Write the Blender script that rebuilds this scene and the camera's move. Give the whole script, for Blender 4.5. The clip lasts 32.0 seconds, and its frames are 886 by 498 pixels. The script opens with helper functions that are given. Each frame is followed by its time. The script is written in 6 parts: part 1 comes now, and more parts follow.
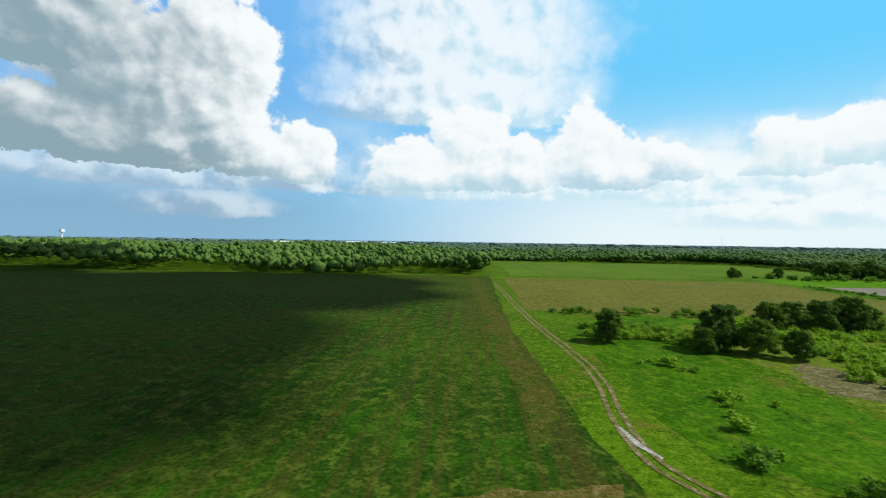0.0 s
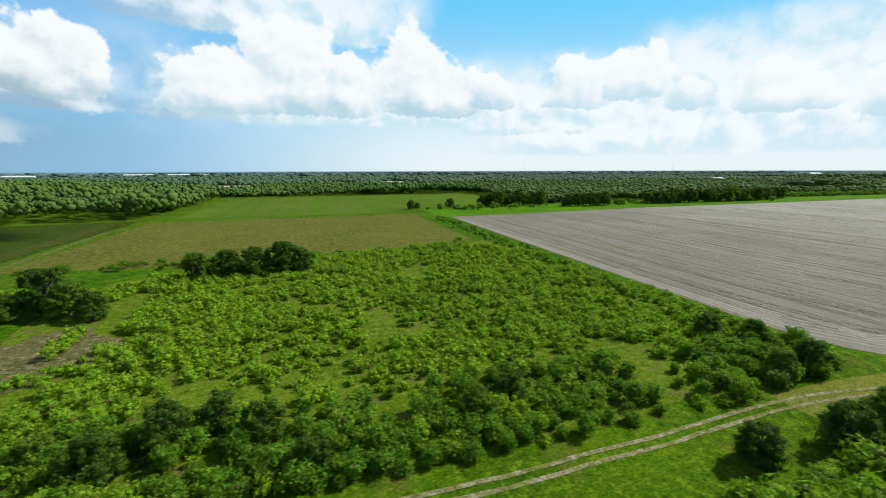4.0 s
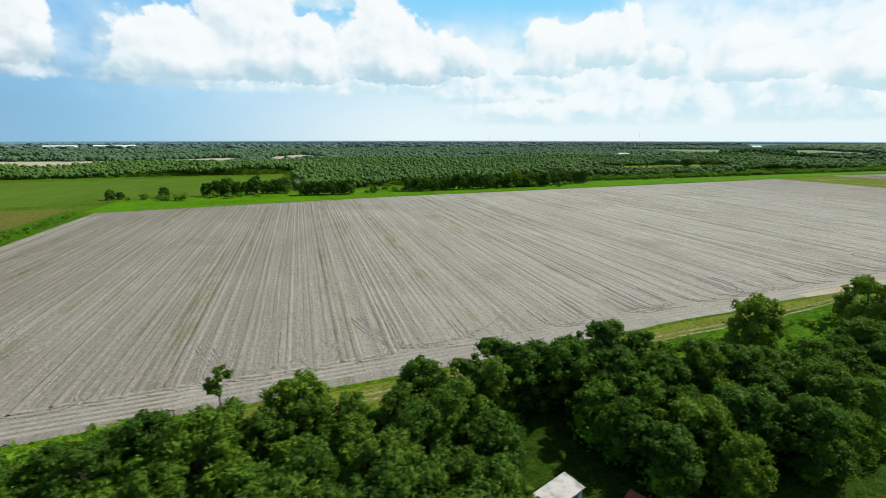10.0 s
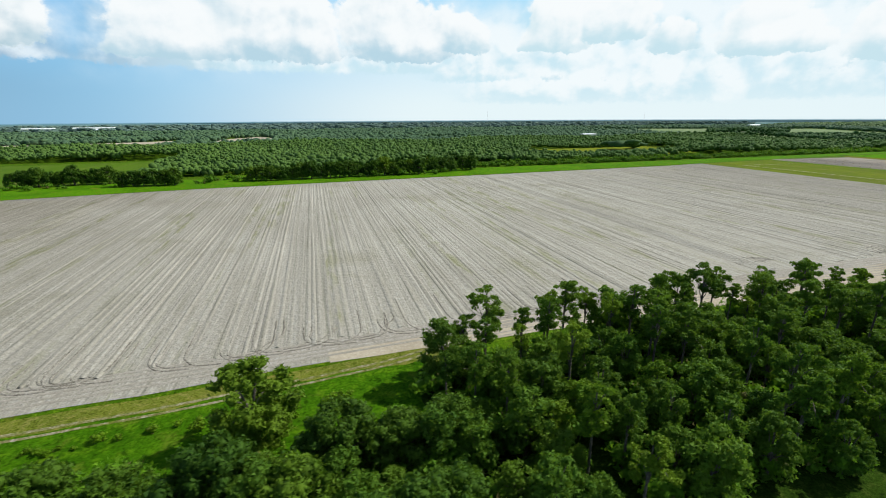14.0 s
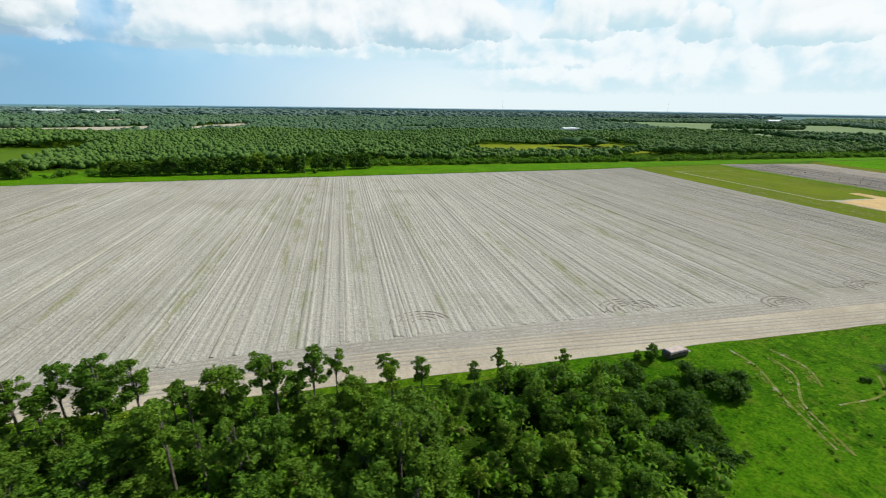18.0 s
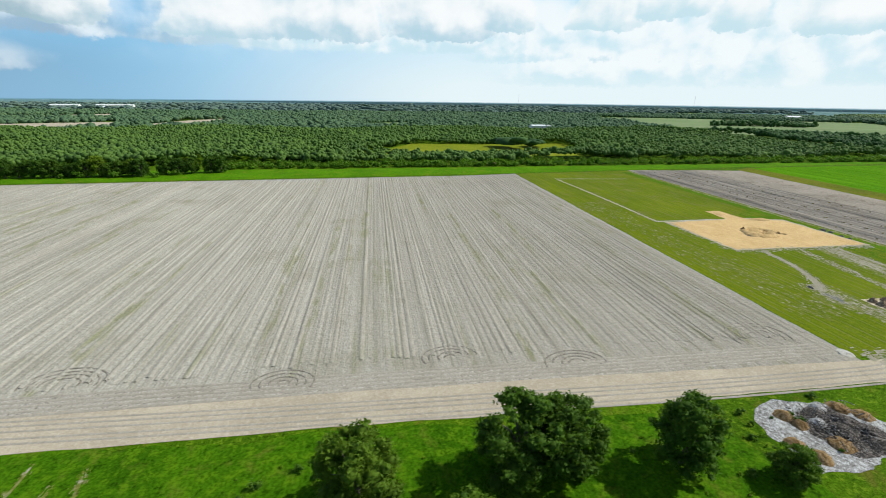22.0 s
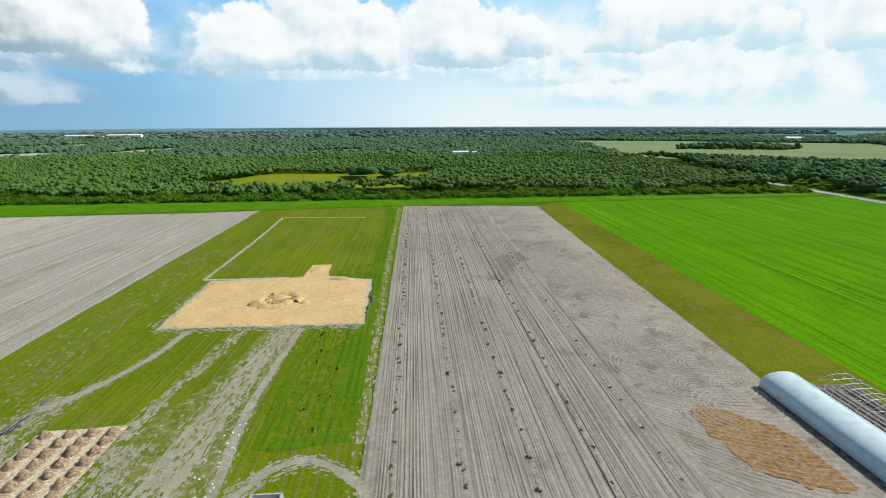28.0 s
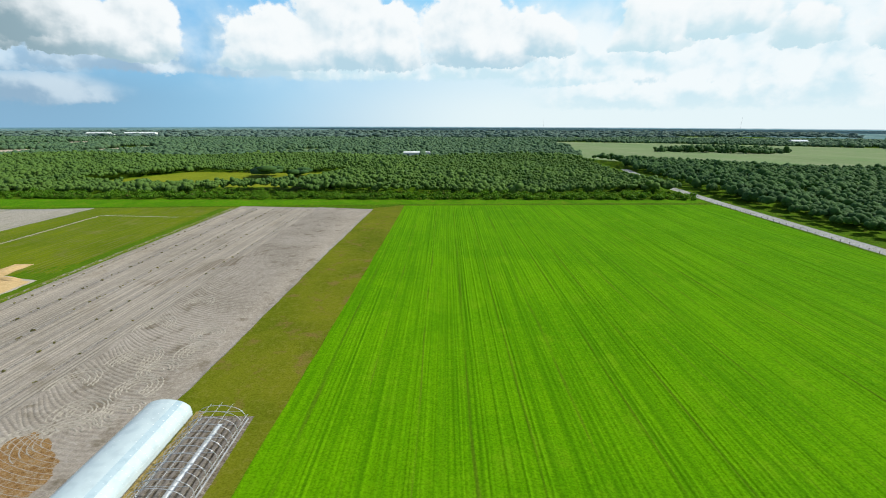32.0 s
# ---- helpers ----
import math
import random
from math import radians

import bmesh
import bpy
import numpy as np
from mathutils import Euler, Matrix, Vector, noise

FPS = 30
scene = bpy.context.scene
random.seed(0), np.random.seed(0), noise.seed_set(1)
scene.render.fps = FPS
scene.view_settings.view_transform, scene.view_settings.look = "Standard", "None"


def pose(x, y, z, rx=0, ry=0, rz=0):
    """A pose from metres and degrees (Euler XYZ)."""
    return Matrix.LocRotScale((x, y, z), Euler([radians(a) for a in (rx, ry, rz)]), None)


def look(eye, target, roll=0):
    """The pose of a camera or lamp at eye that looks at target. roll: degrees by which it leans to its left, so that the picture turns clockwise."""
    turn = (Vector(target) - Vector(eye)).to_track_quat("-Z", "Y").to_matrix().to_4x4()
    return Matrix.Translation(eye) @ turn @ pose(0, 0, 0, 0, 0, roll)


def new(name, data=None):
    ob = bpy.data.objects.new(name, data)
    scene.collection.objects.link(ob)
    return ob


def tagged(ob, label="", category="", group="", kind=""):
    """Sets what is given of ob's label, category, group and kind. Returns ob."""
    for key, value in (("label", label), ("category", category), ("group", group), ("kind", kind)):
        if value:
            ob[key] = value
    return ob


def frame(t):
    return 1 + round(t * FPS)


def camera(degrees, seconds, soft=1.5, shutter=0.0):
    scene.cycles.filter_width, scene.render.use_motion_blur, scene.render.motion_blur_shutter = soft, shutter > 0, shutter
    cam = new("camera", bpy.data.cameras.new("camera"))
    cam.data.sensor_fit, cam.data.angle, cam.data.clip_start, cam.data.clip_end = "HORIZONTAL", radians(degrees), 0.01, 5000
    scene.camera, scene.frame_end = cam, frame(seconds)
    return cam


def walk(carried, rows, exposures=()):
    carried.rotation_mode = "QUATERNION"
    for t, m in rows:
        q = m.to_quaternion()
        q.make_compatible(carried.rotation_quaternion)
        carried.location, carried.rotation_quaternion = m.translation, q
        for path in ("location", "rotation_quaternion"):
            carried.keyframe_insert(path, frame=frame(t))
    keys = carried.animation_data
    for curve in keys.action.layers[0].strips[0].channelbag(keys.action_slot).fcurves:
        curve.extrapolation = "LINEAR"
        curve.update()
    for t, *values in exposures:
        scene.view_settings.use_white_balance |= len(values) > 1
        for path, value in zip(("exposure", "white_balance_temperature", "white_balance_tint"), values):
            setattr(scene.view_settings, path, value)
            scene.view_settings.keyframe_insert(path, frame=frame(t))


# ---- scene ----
# ================================================================ camera
PATH = [  # seconds, x, y, z, yaw, pitch, roll
    (0.0, -633.0, -30.1, 18.21, 4.26, -1.07, -0.85), (0.5, -622.1, -29.4, 18.39, 3.73, -2.88, -0.70), (1.0, -611.6, -28.9, 18.66, 2.94, -5.45, -0.77),
    (1.5, -601.2, -29.0, 19.16, 1.70, -6.69, -0.93), (2.0, -590.8, -29.8, 19.87, 0.06, -7.78, -0.94), (2.5, -580.1, -30.6, 20.76, -3.53, -9.09, -0.68),
    (3.0, -569.2, -32.0, 21.78, -9.26, -9.86, -0.33), (3.5, -557.6, -34.4, 22.83, -13.96, -10.27, -0.06), (4.0, -545.6, -37.6, 23.86, -16.64, -10.51, 0.15),
    (4.5, -533.3, -40.8, 24.74, -18.34, -10.74, 0.29), (5.0, -520.9, -43.1, 25.45, -18.78, -11.34, 0.37), (5.5, -508.5, -44.7, 26.06, -19.16, -11.90, 0.43),
    (6.0, -496.3, -46.0, 26.65, -19.49, -12.36, 0.52), (6.5, -484.3, -47.2, 27.30, -19.74, -12.67, 0.68), (7.0, -472.6, -48.6, 28.08, -19.90, -12.53, 0.79),
    (7.5, -460.9, -50.7, 29.06, -20.15, -12.55, 0.69), (8.0, -449.0, -53.7, 30.18, -20.30, -12.58, 0.51), (8.5, -435.5, -57.3, 31.25, -20.20, -12.86, 0.29),
    (9.0, -420.3, -60.4, 32.13, -19.72, -13.26, 0.17), (9.5, -403.8, -62.6, 32.88, -18.93, -13.94, 0.01), (10.0, -387.3, -63.6, 33.41, -18.16, -14.51, -0.04),
    (10.5, -372.5, -63.7, 33.87, -17.74, -15.04, 0.11), (11.0, -359.4, -64.0, 34.28, -17.62, -15.47, 0.18), (11.5, -347.0, -64.1, 34.62, -17.65, -15.76, 0.06),
    (12.0, -335.0, -64.1, 34.88, -18.19, -16.02, -0.13), (12.5, -322.6, -64.3, 35.09, -18.18, -16.30, -0.13), (13.0, -309.9, -64.6, 35.03, -18.02, -16.53, 0.09),
    (13.5, -297.2, -64.5, 34.89, -17.44, -16.81, 0.23), (14.0, -284.6, -63.7, 34.78, -16.50, -17.06, 0.32), (14.5, -272.2, -62.6, 34.67, -15.39, -17.27, 0.35),
    (15.0, -260.1, -61.6, 34.97, -14.32, -17.51, 0.28), (15.5, -248.4, -61.0, 35.36, -13.51, -17.72, 0.17), (16.0, -237.3, -60.8, 35.86, -13.17, -17.90, 0.00),
    (16.5, -226.5, -61.2, 36.47, -13.21, -18.12, -0.16), (17.0, -216.1, -61.2, 37.27, -13.19, -18.27, -0.41), (17.5, -205.6, -61.6, 38.51, -13.08, -18.53, -0.57),
    (18.0, -194.1, -62.3, 39.57, -12.90, -18.61, -0.71), (18.5, -181.8, -62.6, 40.42, -12.80, -18.78, -0.75), (19.0, -168.8, -62.7, 41.16, -12.37, -18.96, -0.62),
    (19.5, -155.6, -62.5, 42.01, -11.80, -19.30, -0.73), (20.0, -142.1, -62.2, 42.84, -11.29, -19.52, -0.77), (20.5, -128.4, -61.9, 43.45, -10.73, -19.64, -0.75),
    (21.0, -114.7, -61.5, 43.84, -10.19, -19.66, -0.69), (21.5, -100.7, -60.7, 44.12, -9.53, -19.56, -0.75), (22.0, -86.5, -59.5, 44.38, -8.79, -19.44, -0.67),
    (22.5, -72.1, -57.9, 44.67, -8.11, -19.29, -0.57), (23.0, -58.0, -56.2, 45.01, -7.54, -19.25, -0.61), (23.5, -43.7, -54.5, 45.38, -7.00, -19.28, -0.68),
    (24.0, -29.4, -52.9, 45.82, -6.49, -19.07, -0.64), (24.5, -15.0, -51.0, 46.15, -6.15, -18.64, -0.44), (25.0, -0.5, -49.7, 46.35, -5.74, -18.17, -0.24),
    (25.5, 14.5, -48.4, 46.35, -5.32, -17.69, -0.02), (26.0, 29.5, -47.3, 46.36, -4.91, -17.24, 0.18), (26.5, 44.3, -46.9, 46.57, -4.56, -16.90, 0.31),
    (27.0, 59.1, -47.0, 46.97, -4.30, -16.75, 0.33), (27.5, 73.7, -46.2, 47.29, -4.25, -16.60, 0.28), (28.0, 88.0, -45.4, 47.53, -3.84, -16.48, 0.25),
    (28.5, 102.1, -44.6, 47.57, -3.35, -16.32, 0.09), (29.0, 115.6, -43.6, 47.61, -3.36, -16.21, -0.01), (29.5, 129.2, -42.4, 47.64, -3.30, -16.29, -0.08),
    (30.0, 143.5, -41.7, 47.66, -2.70, -16.38, -0.02), (30.5, 157.6, -41.1, 47.65, -1.97, -16.53, -0.12), (31.0, 171.9, -40.7, 47.59, -1.34, -16.58, -0.11),
    (31.5, 186.4, -40.8, 47.49, -0.41, -16.60, -0.12), (32.0, 201.2, -41.3, 47.40, 0.33, -16.46, -0.08),
]
cam = camera(92.05, 32.0, soft=1.0, shutter=0.2)
walk(cam, [(t, pose(x, y, z, 90 + pitch, roll, yaw)) for t, x, y, z, yaw, pitch, roll in PATH])

# ================================================================ node helper
def material(name):
    m = bpy.data.materials.new(name)
    m.use_nodes = True
    m.node_tree.nodes.clear()
    return m, Nodes(m.node_tree)


class Nodes:
    def __init__(self, tree):
        self.tree = tree

    def add(self, kind, **ins):
        n = self.tree.nodes.new("ShaderNode" + kind)
        if "p_operation" in ins:
            n.operation = ins["p_operation"]
        if "p_data_type" in ins:
            n.data_type = ins["p_data_type"]
        if "p_blend_type" in ins:
            n.blend_type = ins["p_blend_type"]
        if "p_smoothed" in ins:
            n.interpolation_type = "SMOOTHSTEP"
        if "p_feature" in ins:
            n.feature = ins["p_feature"]
        for k, v in ins.items():
            if not k.startswith("p_"):
                self.put(n.inputs[int(k[1:])] if k[0] == "_" else n.inputs[k.replace("__", " ")], v)
        return n

    def put(self, socket, v):
        if isinstance(v, bpy.types.NodeSocket):
            self.tree.links.new(v, socket)
        elif isinstance(v, (tuple, list)) and len(v) == 3 and socket.type == "RGBA":
            socket.default_value = (*v, 1)
        else:
            socket.default_value = v

    def math(self, op, a, b=0.0, c=0.0):
        return self.add("Math", p_operation=op, _0=a, _1=b, _2=c).outputs[0]

    def mix(self, f, a, b, kind="MIX"):
        n = self.add("Mix", p_data_type="RGBA", p_blend_type=kind)
        self.put(n.inputs[0], f), self.put(n.inputs[6], a), self.put(n.inputs[7], b)
        return n.outputs[2]

    def ramp(self, f, lo, hi, a=0.0, b=1.0):
        n = self.add("MapRange", p_smoothed=True, _0=f, _1=lo, _2=hi, _3=a, _4=b)
        return n.outputs[0]

    def coords(self, scale=(1, 1, 1), turn=0.0, kind="Object"):
        c = self.add("TexCoord").outputs[kind]
        return self.add("Mapping", Vector=c, Rotation=(0, 0, turn), Scale=scale).outputs[0]

    def noise(self, scale, detail=3.0, vec=None, rough=0.55, warp=0.0):
        n = self.add("TexNoise", Scale=scale, Detail=detail, Roughness=rough, Distortion=warp)
        self.put(n.inputs["Vector"], vec if vec is not None else self.coords())
        return n.outputs[0]

    def finish(self, colour, rough=0.85, height=None, bump=0.5, distance=0.1, **more):
        b = self.add("BsdfPrincipled", Base__Color=colour, Roughness=rough, **more)
        if height is not None:
            h = self.add("Bump", Strength=bump, Distance=distance, Height=height)
            self.put(b.inputs["Normal"], h.outputs[0])
        out = self.add("OutputMaterial", Surface=b.outputs[0])
        return b


# ================================================================ light and sky
SUN_EL, SUN_DIR = 43.0, Vector((1.0, 0.12, 0.0)).normalized()
sun = new("sun", bpy.data.lights.new("sun", "SUN"))
sun.data.energy, sun.data.angle, sun.data.color = 4.7, radians(0.55), (0.965, 0.98, 0.905)
high = Vector((SUN_DIR.x * math.cos(radians(SUN_EL)), SUN_DIR.y * math.cos(radians(SUN_EL)), math.sin(radians(SUN_EL))))
sun.matrix_world = look(high * 900, (0, 0, 0))
world = bpy.data.worlds.new("world")
scene.world = world
world.use_nodes = True
wn = Nodes(world.node_tree)
world.node_tree.nodes.clear()
sky = wn.add("TexSky")
sky.sky_type, sky.sun_disc, sky.sun_elevation = "NISHITA", False, radians(SUN_EL)
sky.sun_rotation = math.atan2(SUN_DIR.x, SUN_DIR.y)
wb = wn.add("Background", Color=sky.outputs[0], Strength=0.11)
wn.add("OutputWorld", Surface=wb.outputs[0])
scene.view_settings.exposure = 0.0

SKY_X, SKY_R, SKY_H = -215.0, 3900.0, 2500.0


def sky_material():
    """Summer sky low over the horizon: blue air, haze and heaped clouds with flat bases."""
    m, n = material("sky_air")
    pos = n.add("TexCoord").outputs["Object"]
    s = n.add("SeparateXYZ", Vector=pos)
    az = n.math("MULTIPLY", n.math("ARCTAN2", s.outputs[0], s.outputs[1]), 57.2958)
    reach = n.math("SQRT", n.math("ADD", n.math("MULTIPLY", s.outputs[0], s.outputs[0]), n.math("MULTIPLY", s.outputs[1], s.outputs[1])))
    el = n.math("MULTIPLY", n.math("ARCTANGENT", n.math("DIVIDE", s.outputs[2], reach)), 57.2958)
    uv = n.add("CombineXYZ", X=az, Y=n.math("MULTIPLY", el, 1.12)).outputs[0]
    sunward = n.add("VectorMath", p_operation="ADD", _0=uv, _1=(1.0, 1.35, 0.0)).outputs[0]

    def billows(p):
        """How far into a billow: cauliflower heads on slow swells."""
        swell = n.add("TexNoise", Scale=0.17, Detail=7.0, Roughness=0.56, Vector=p)
        q = n.add("VectorMath", p_operation="MULTIPLY_ADD", _0=swell.outputs[1], _1=(2.6, 2.6, 0), _2=p).outputs[0]
        head = n.add("TexVoronoi", p_feature="F1", Scale=0.27, Detail=1.6, Roughness=0.45, Lacunarity=2.3, Vector=q)
        return n.math("SUBTRACT", swell.outputs[0], 0.5), n.math("SUBTRACT", 0.5, head.outputs[0])

    w, bl = billows(uv)
    w_sun, bl_sun = billows(sunward)
    relief = n.math("ADD", n.math("MULTIPLY", n.math("SUBTRACT", bl, bl_sun), 0.55), n.math("MULTIPLY", n.math("SUBTRACT", w, w_sun), 1.2))
    fine = n.add("TexNoise", Scale=1.3, Detail=6.0, Roughness=0.62, Vector=uv)
    w2 = n.math("SUBTRACT", fine.outputs[0], 0.5)
    rough = n.math("ADD", n.math("MULTIPLY_ADD", w, 2.0, 0.42), n.math("ADD", n.math("MULTIPLY", w2, 0.6), n.math("MULTIPLY", bl, 0.9)))

    def heap(a, e, ra, re, base):
        """A heaped cloud, round above its flat base: how deep inside it, and how well lit."""
        x = n.math("DIVIDE", n.math("SUBTRACT", az, a), ra)
        y = n.math("DIVIDE", n.math("SUBTRACT", el, e), re)
        y = n.math("MAXIMUM", y, n.math("MULTIPLY", y, 0.25))
        d = n.math("SUBTRACT", 0.95, n.math("ADD", n.math("MULTIPLY", x, x), n.math("MULTIPLY", y, y)))
        low = n.ramp(n.math("ADD", el, n.math("ADD", n.math("MULTIPLY", w, 0.9), n.math("MULTIPLY", w2, 1.2))), base - 0.7, base + 0.5, -2.2, 0.0)
        foot = n.ramp(n.math("SUBTRACT", n.math("ADD", el, n.math("MULTIPLY", w, 3.0)), base), 2.8, -0.2, 0.0, -0.80)
        lit = n.math("ADD", n.math("ADD", n.math("MULTIPLY", y, 0.30), n.math("MULTIPLY", x, 0.16)), foot)
        return n.math("ADD", d, low), lit

    def heaps(rows):
        out, lit = None, None
        for r in rows:
            h, s = heap(*r)
            if out is None:
                out, lit = h, s
            else:
                f = n.ramp(n.math("SUBTRACT", h, out), -0.25, 0.25)
                lit = n.math("ADD", n.math("MULTIPLY", s, f), n.math("MULTIPLY", lit, n.math("SUBTRACT", 1.0, f)))
                out = n.math("MAXIMUM", out, h)
        return out, lit

    near, near_lit = heaps(HEAPS)
    near = n.math("ADD", near, rough)
    far, far_lit = heaps(FAR_HEAPS)
    far = n.math("ADD", far, n.math("MULTIPLY_ADD", rough, 0.55, 0.05))
    # air: deep blue to the upper left, turquoise to the right, pale at the horizon
    side = n.ramp(az, -60.0, 30.0)
    air = n.mix(n.ramp(el, 0.0, 22.0), n.mix(n.ramp(az, -30.0, 16.0), (0.29, 0.59, 0.83), (0.80, 0.92, 0.955)), n.mix(side, (0.17, 0.42, 0.84), (0.15, 0.62, 0.98)))
    storm = n.math("MULTIPLY", n.ramp(az, -12.0, -40.0), n.ramp(el, 9.0, 3.0))
    air = n.mix(n.math("MULTIPLY", storm, 0.8), air, (0.22, 0.39, 0.56))
    veil = n.math("MULTIPLY", n.ramp(n.noise(0.10, 5.0, uv), 0.44, 0.70), n.math("MULTIPLY", n.ramp(el, 3.0, 9.0), n.ramp(el, 17.0, 11.0)))
    air = n.mix(n.math("MULTIPLY", veil, 0.6), air, (0.74, 0.88, 0.95))
    # far banks, hazy
    shade_f = n.ramp(n.math("ADD", n.math("MULTIPLY", far_lit, 0.6), n.math("ADD", relief, n.math("MULTIPLY", w, 0.9))), -0.60, 0.12)
    col_f = n.mix(shade_f, n.mix(n.ramp(az, -30.0, -5.0), (0.36, 0.47, 0.58), (0.60, 0.81, 0.90)), (0.91, 0.97, 0.99))
    c = n.mix(n.math("MULTIPLY", n.ramp(far, -0.7, 1.0), n.ramp(az, -38.0, -20.0, 0.5, 0.9)), air, col_f)
    dim, _ = heaps(PATCHES)
    dim = n.math("ADD", dim, n.math("ADD", n.math("MULTIPLY", w2, 2.2), n.math("MULTIPLY", bl, 1.2)))
    c = n.mix(n.ramp(dim, 0.3, 1.1, 0.0, 0.6), c, (0.50, 0.73, 0.84))
    # near heaps: white towards the sun, blue-grey at the base and inside
    lit = n.math("ADD", near_lit, n.math("ADD", n.math("MULTIPLY", relief, 1.0), n.math("MULTIPLY", w, 0.4)))
    lit = n.math("ADD", lit, n.ramp(near, 0.7, 0.0, 0.0, 0.25))
    grey = n.mix(n.ramp(az, -20.0, -42.0), n.mix(n.ramp(az, 14.0, 26.0), (0.48, 0.68, 0.79), (0.58, 0.78, 0.86)), (0.27, 0.39, 0.45))
    col_n = n.mix(n.ramp(n.math("SUBTRACT", lit, n.ramp(az, -30.0, -48.0, 0.0, 0.62)), -0.95, 0.30), grey, (0.93, 0.97, 0.985))
    c = n.mix(n.ramp(near, -0.05, 0.30), c, col_n)
    haze = n.ramp(el, 5.0, 0.0)
    c = n.mix(n.math("MULTIPLY", haze, n.math("MULTIPLY_ADD", side, 0.5, 0.2)), c, n.mix(n.ramp(az, -28.0, 14.0), (0.30, 0.54, 0.75), (0.80, 0.92, 0.95)))
    # the farthest land, painted into the glowing sky with the blue of haze
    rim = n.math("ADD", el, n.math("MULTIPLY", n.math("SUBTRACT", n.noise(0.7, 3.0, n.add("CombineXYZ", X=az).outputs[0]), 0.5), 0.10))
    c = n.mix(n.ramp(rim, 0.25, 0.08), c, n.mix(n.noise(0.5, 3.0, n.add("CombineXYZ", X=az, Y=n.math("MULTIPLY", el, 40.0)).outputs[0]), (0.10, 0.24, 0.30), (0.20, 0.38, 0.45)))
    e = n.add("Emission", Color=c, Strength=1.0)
    n.add("OutputMaterial", Surface=e.outputs[0])
    return m


HEAPS = [  # azimuth, elevation, half width, half height, base
    (-44, 15.5, 10, 9, 8.0), (-37.5, 19, 7, 8, 8.6), (-47, 10, 11, 4.5, 7.4), (-34, 10, 5, 4.4, 7.4), (-54, 22, 8, 6, 15), (-28.6, 10.2, 4.4, 4.0, 7.0),
    (-14, 9.4, 7.5, 4.2, 6.7), (-6.5, 12.2, 6.6, 6.0, 6.8), (-0.8, 10.2, 4.2, 4.6, 6.9), (8.0, 12, 5.2, 5.6, 7.2), (13.5, 10, 4.6, 3.8, 7.2), (17.8, 10.2, 3.6, 2.4, 8.0),
    (29.4, 11, 4.0, 3.3, 8.0), (36, 12.2, 4.4, 3.2, 8.8), (42.5, 8.9, 3.2, 2.0, 7.2), (51.2, 9.0, 4.8, 3.2, 6.6), (62, 8.2, 4.2, 3.2, 5.2), (70, 9.5, 6, 4, 6.2),
]
PATCHES = [(30, 5.1, 3.6, 1.0, 4.6), (38, 4.7, 4.2, 1.1, 4.2), (49, 4.5, 4.5, 1.0, 4.0), (59, 5.0, 5, 1.2, 4.2)]
FAR_HEAPS = [
    (-8, 25, 17, 9, 15), (22, 8.5, 8, 4, 4.8), (31, 8.0, 12, 6.0, 2.2), (44, 9.0, 12, 7, 2.2), (57, 9.2, 12, 7.5, 2.2), (72, 9, 12, 7, 2.2),
    (-38.5, 4.0, 6.5, 1.6, 2.6), (-47, 6.6, 12, 1.7, 5.4), (-33, 9.0, 10, 3.0, 6.0), (-7, 9.5, 16, 3.8, 5.8), (11, 9.5, 13, 4.2, 5.8),
]


def np_mesh(name, verts, faces, mats, smooth=False, index=None):
    """A mesh from arrays; faces all have the same number of corners."""
    verts, faces = np.asarray(verts, np.float32), np.asarray(faces, np.int32)
    me = bpy.data.meshes.new(name)
    k = faces.shape[1]
    me.vertices.add(len(verts)), me.loops.add(faces.size), me.polygons.add(len(faces))
    me.vertices.foreach_set("co", verts.ravel())
    me.loops.foreach_set("vertex_index", faces.ravel())
    me.polygons.foreach_set("loop_start", np.arange(len(faces), dtype=np.int32) * k)
    me.polygons.foreach_set("loop_total", np.full(len(faces), k, np.int32))
    if index is not None:
        me.polygons.foreach_set("material_index", np.asarray(index, np.int32))
    if smooth:
        me.polygons.foreach_set("use_smooth", np.ones(len(faces), bool))
    for m in mats if isinstance(mats, (list, tuple)) else [mats]:
        me.materials.append(m)
    me.update(calc_edges=True)
    me.validate()
    return me


def sky_backdrop():
    n, k = 160, 24
    a = np.linspace(0, 2 * np.pi, n, endpoint=False)
    h = np.concatenate([np.linspace(-60, 765, 8), np.linspace(765, SKY_H, 17)[1:]])
    far_off = np.interp(h, [765, SKY_H], [SKY_R, 4080])
    # lower towards the sun and behind the place, so that it keeps no sunlight out
    top = np.interp((np.degrees(a) + 180) % 360 - 180, [-180, -110, -80, 42, 60, 78, 180], [0.2, 0.2, 1, 1, 0.44, 0.2, 0.2])
    v = np.array([(r * np.sin(i), r * np.cos(i), j * (k_ if j > 0 else 1)) for j, r in zip(h, far_off) for i, k_ in zip(a, top)])
    f = [(r * n + i, r * n + (i + 1) % n, (r + 1) * n + (i + 1) % n, (r + 1) * n + i) for r in range(k - 1) for i in range(n)]
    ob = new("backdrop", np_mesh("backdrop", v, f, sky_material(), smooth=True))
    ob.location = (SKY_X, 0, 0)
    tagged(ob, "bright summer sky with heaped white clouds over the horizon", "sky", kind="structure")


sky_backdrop()

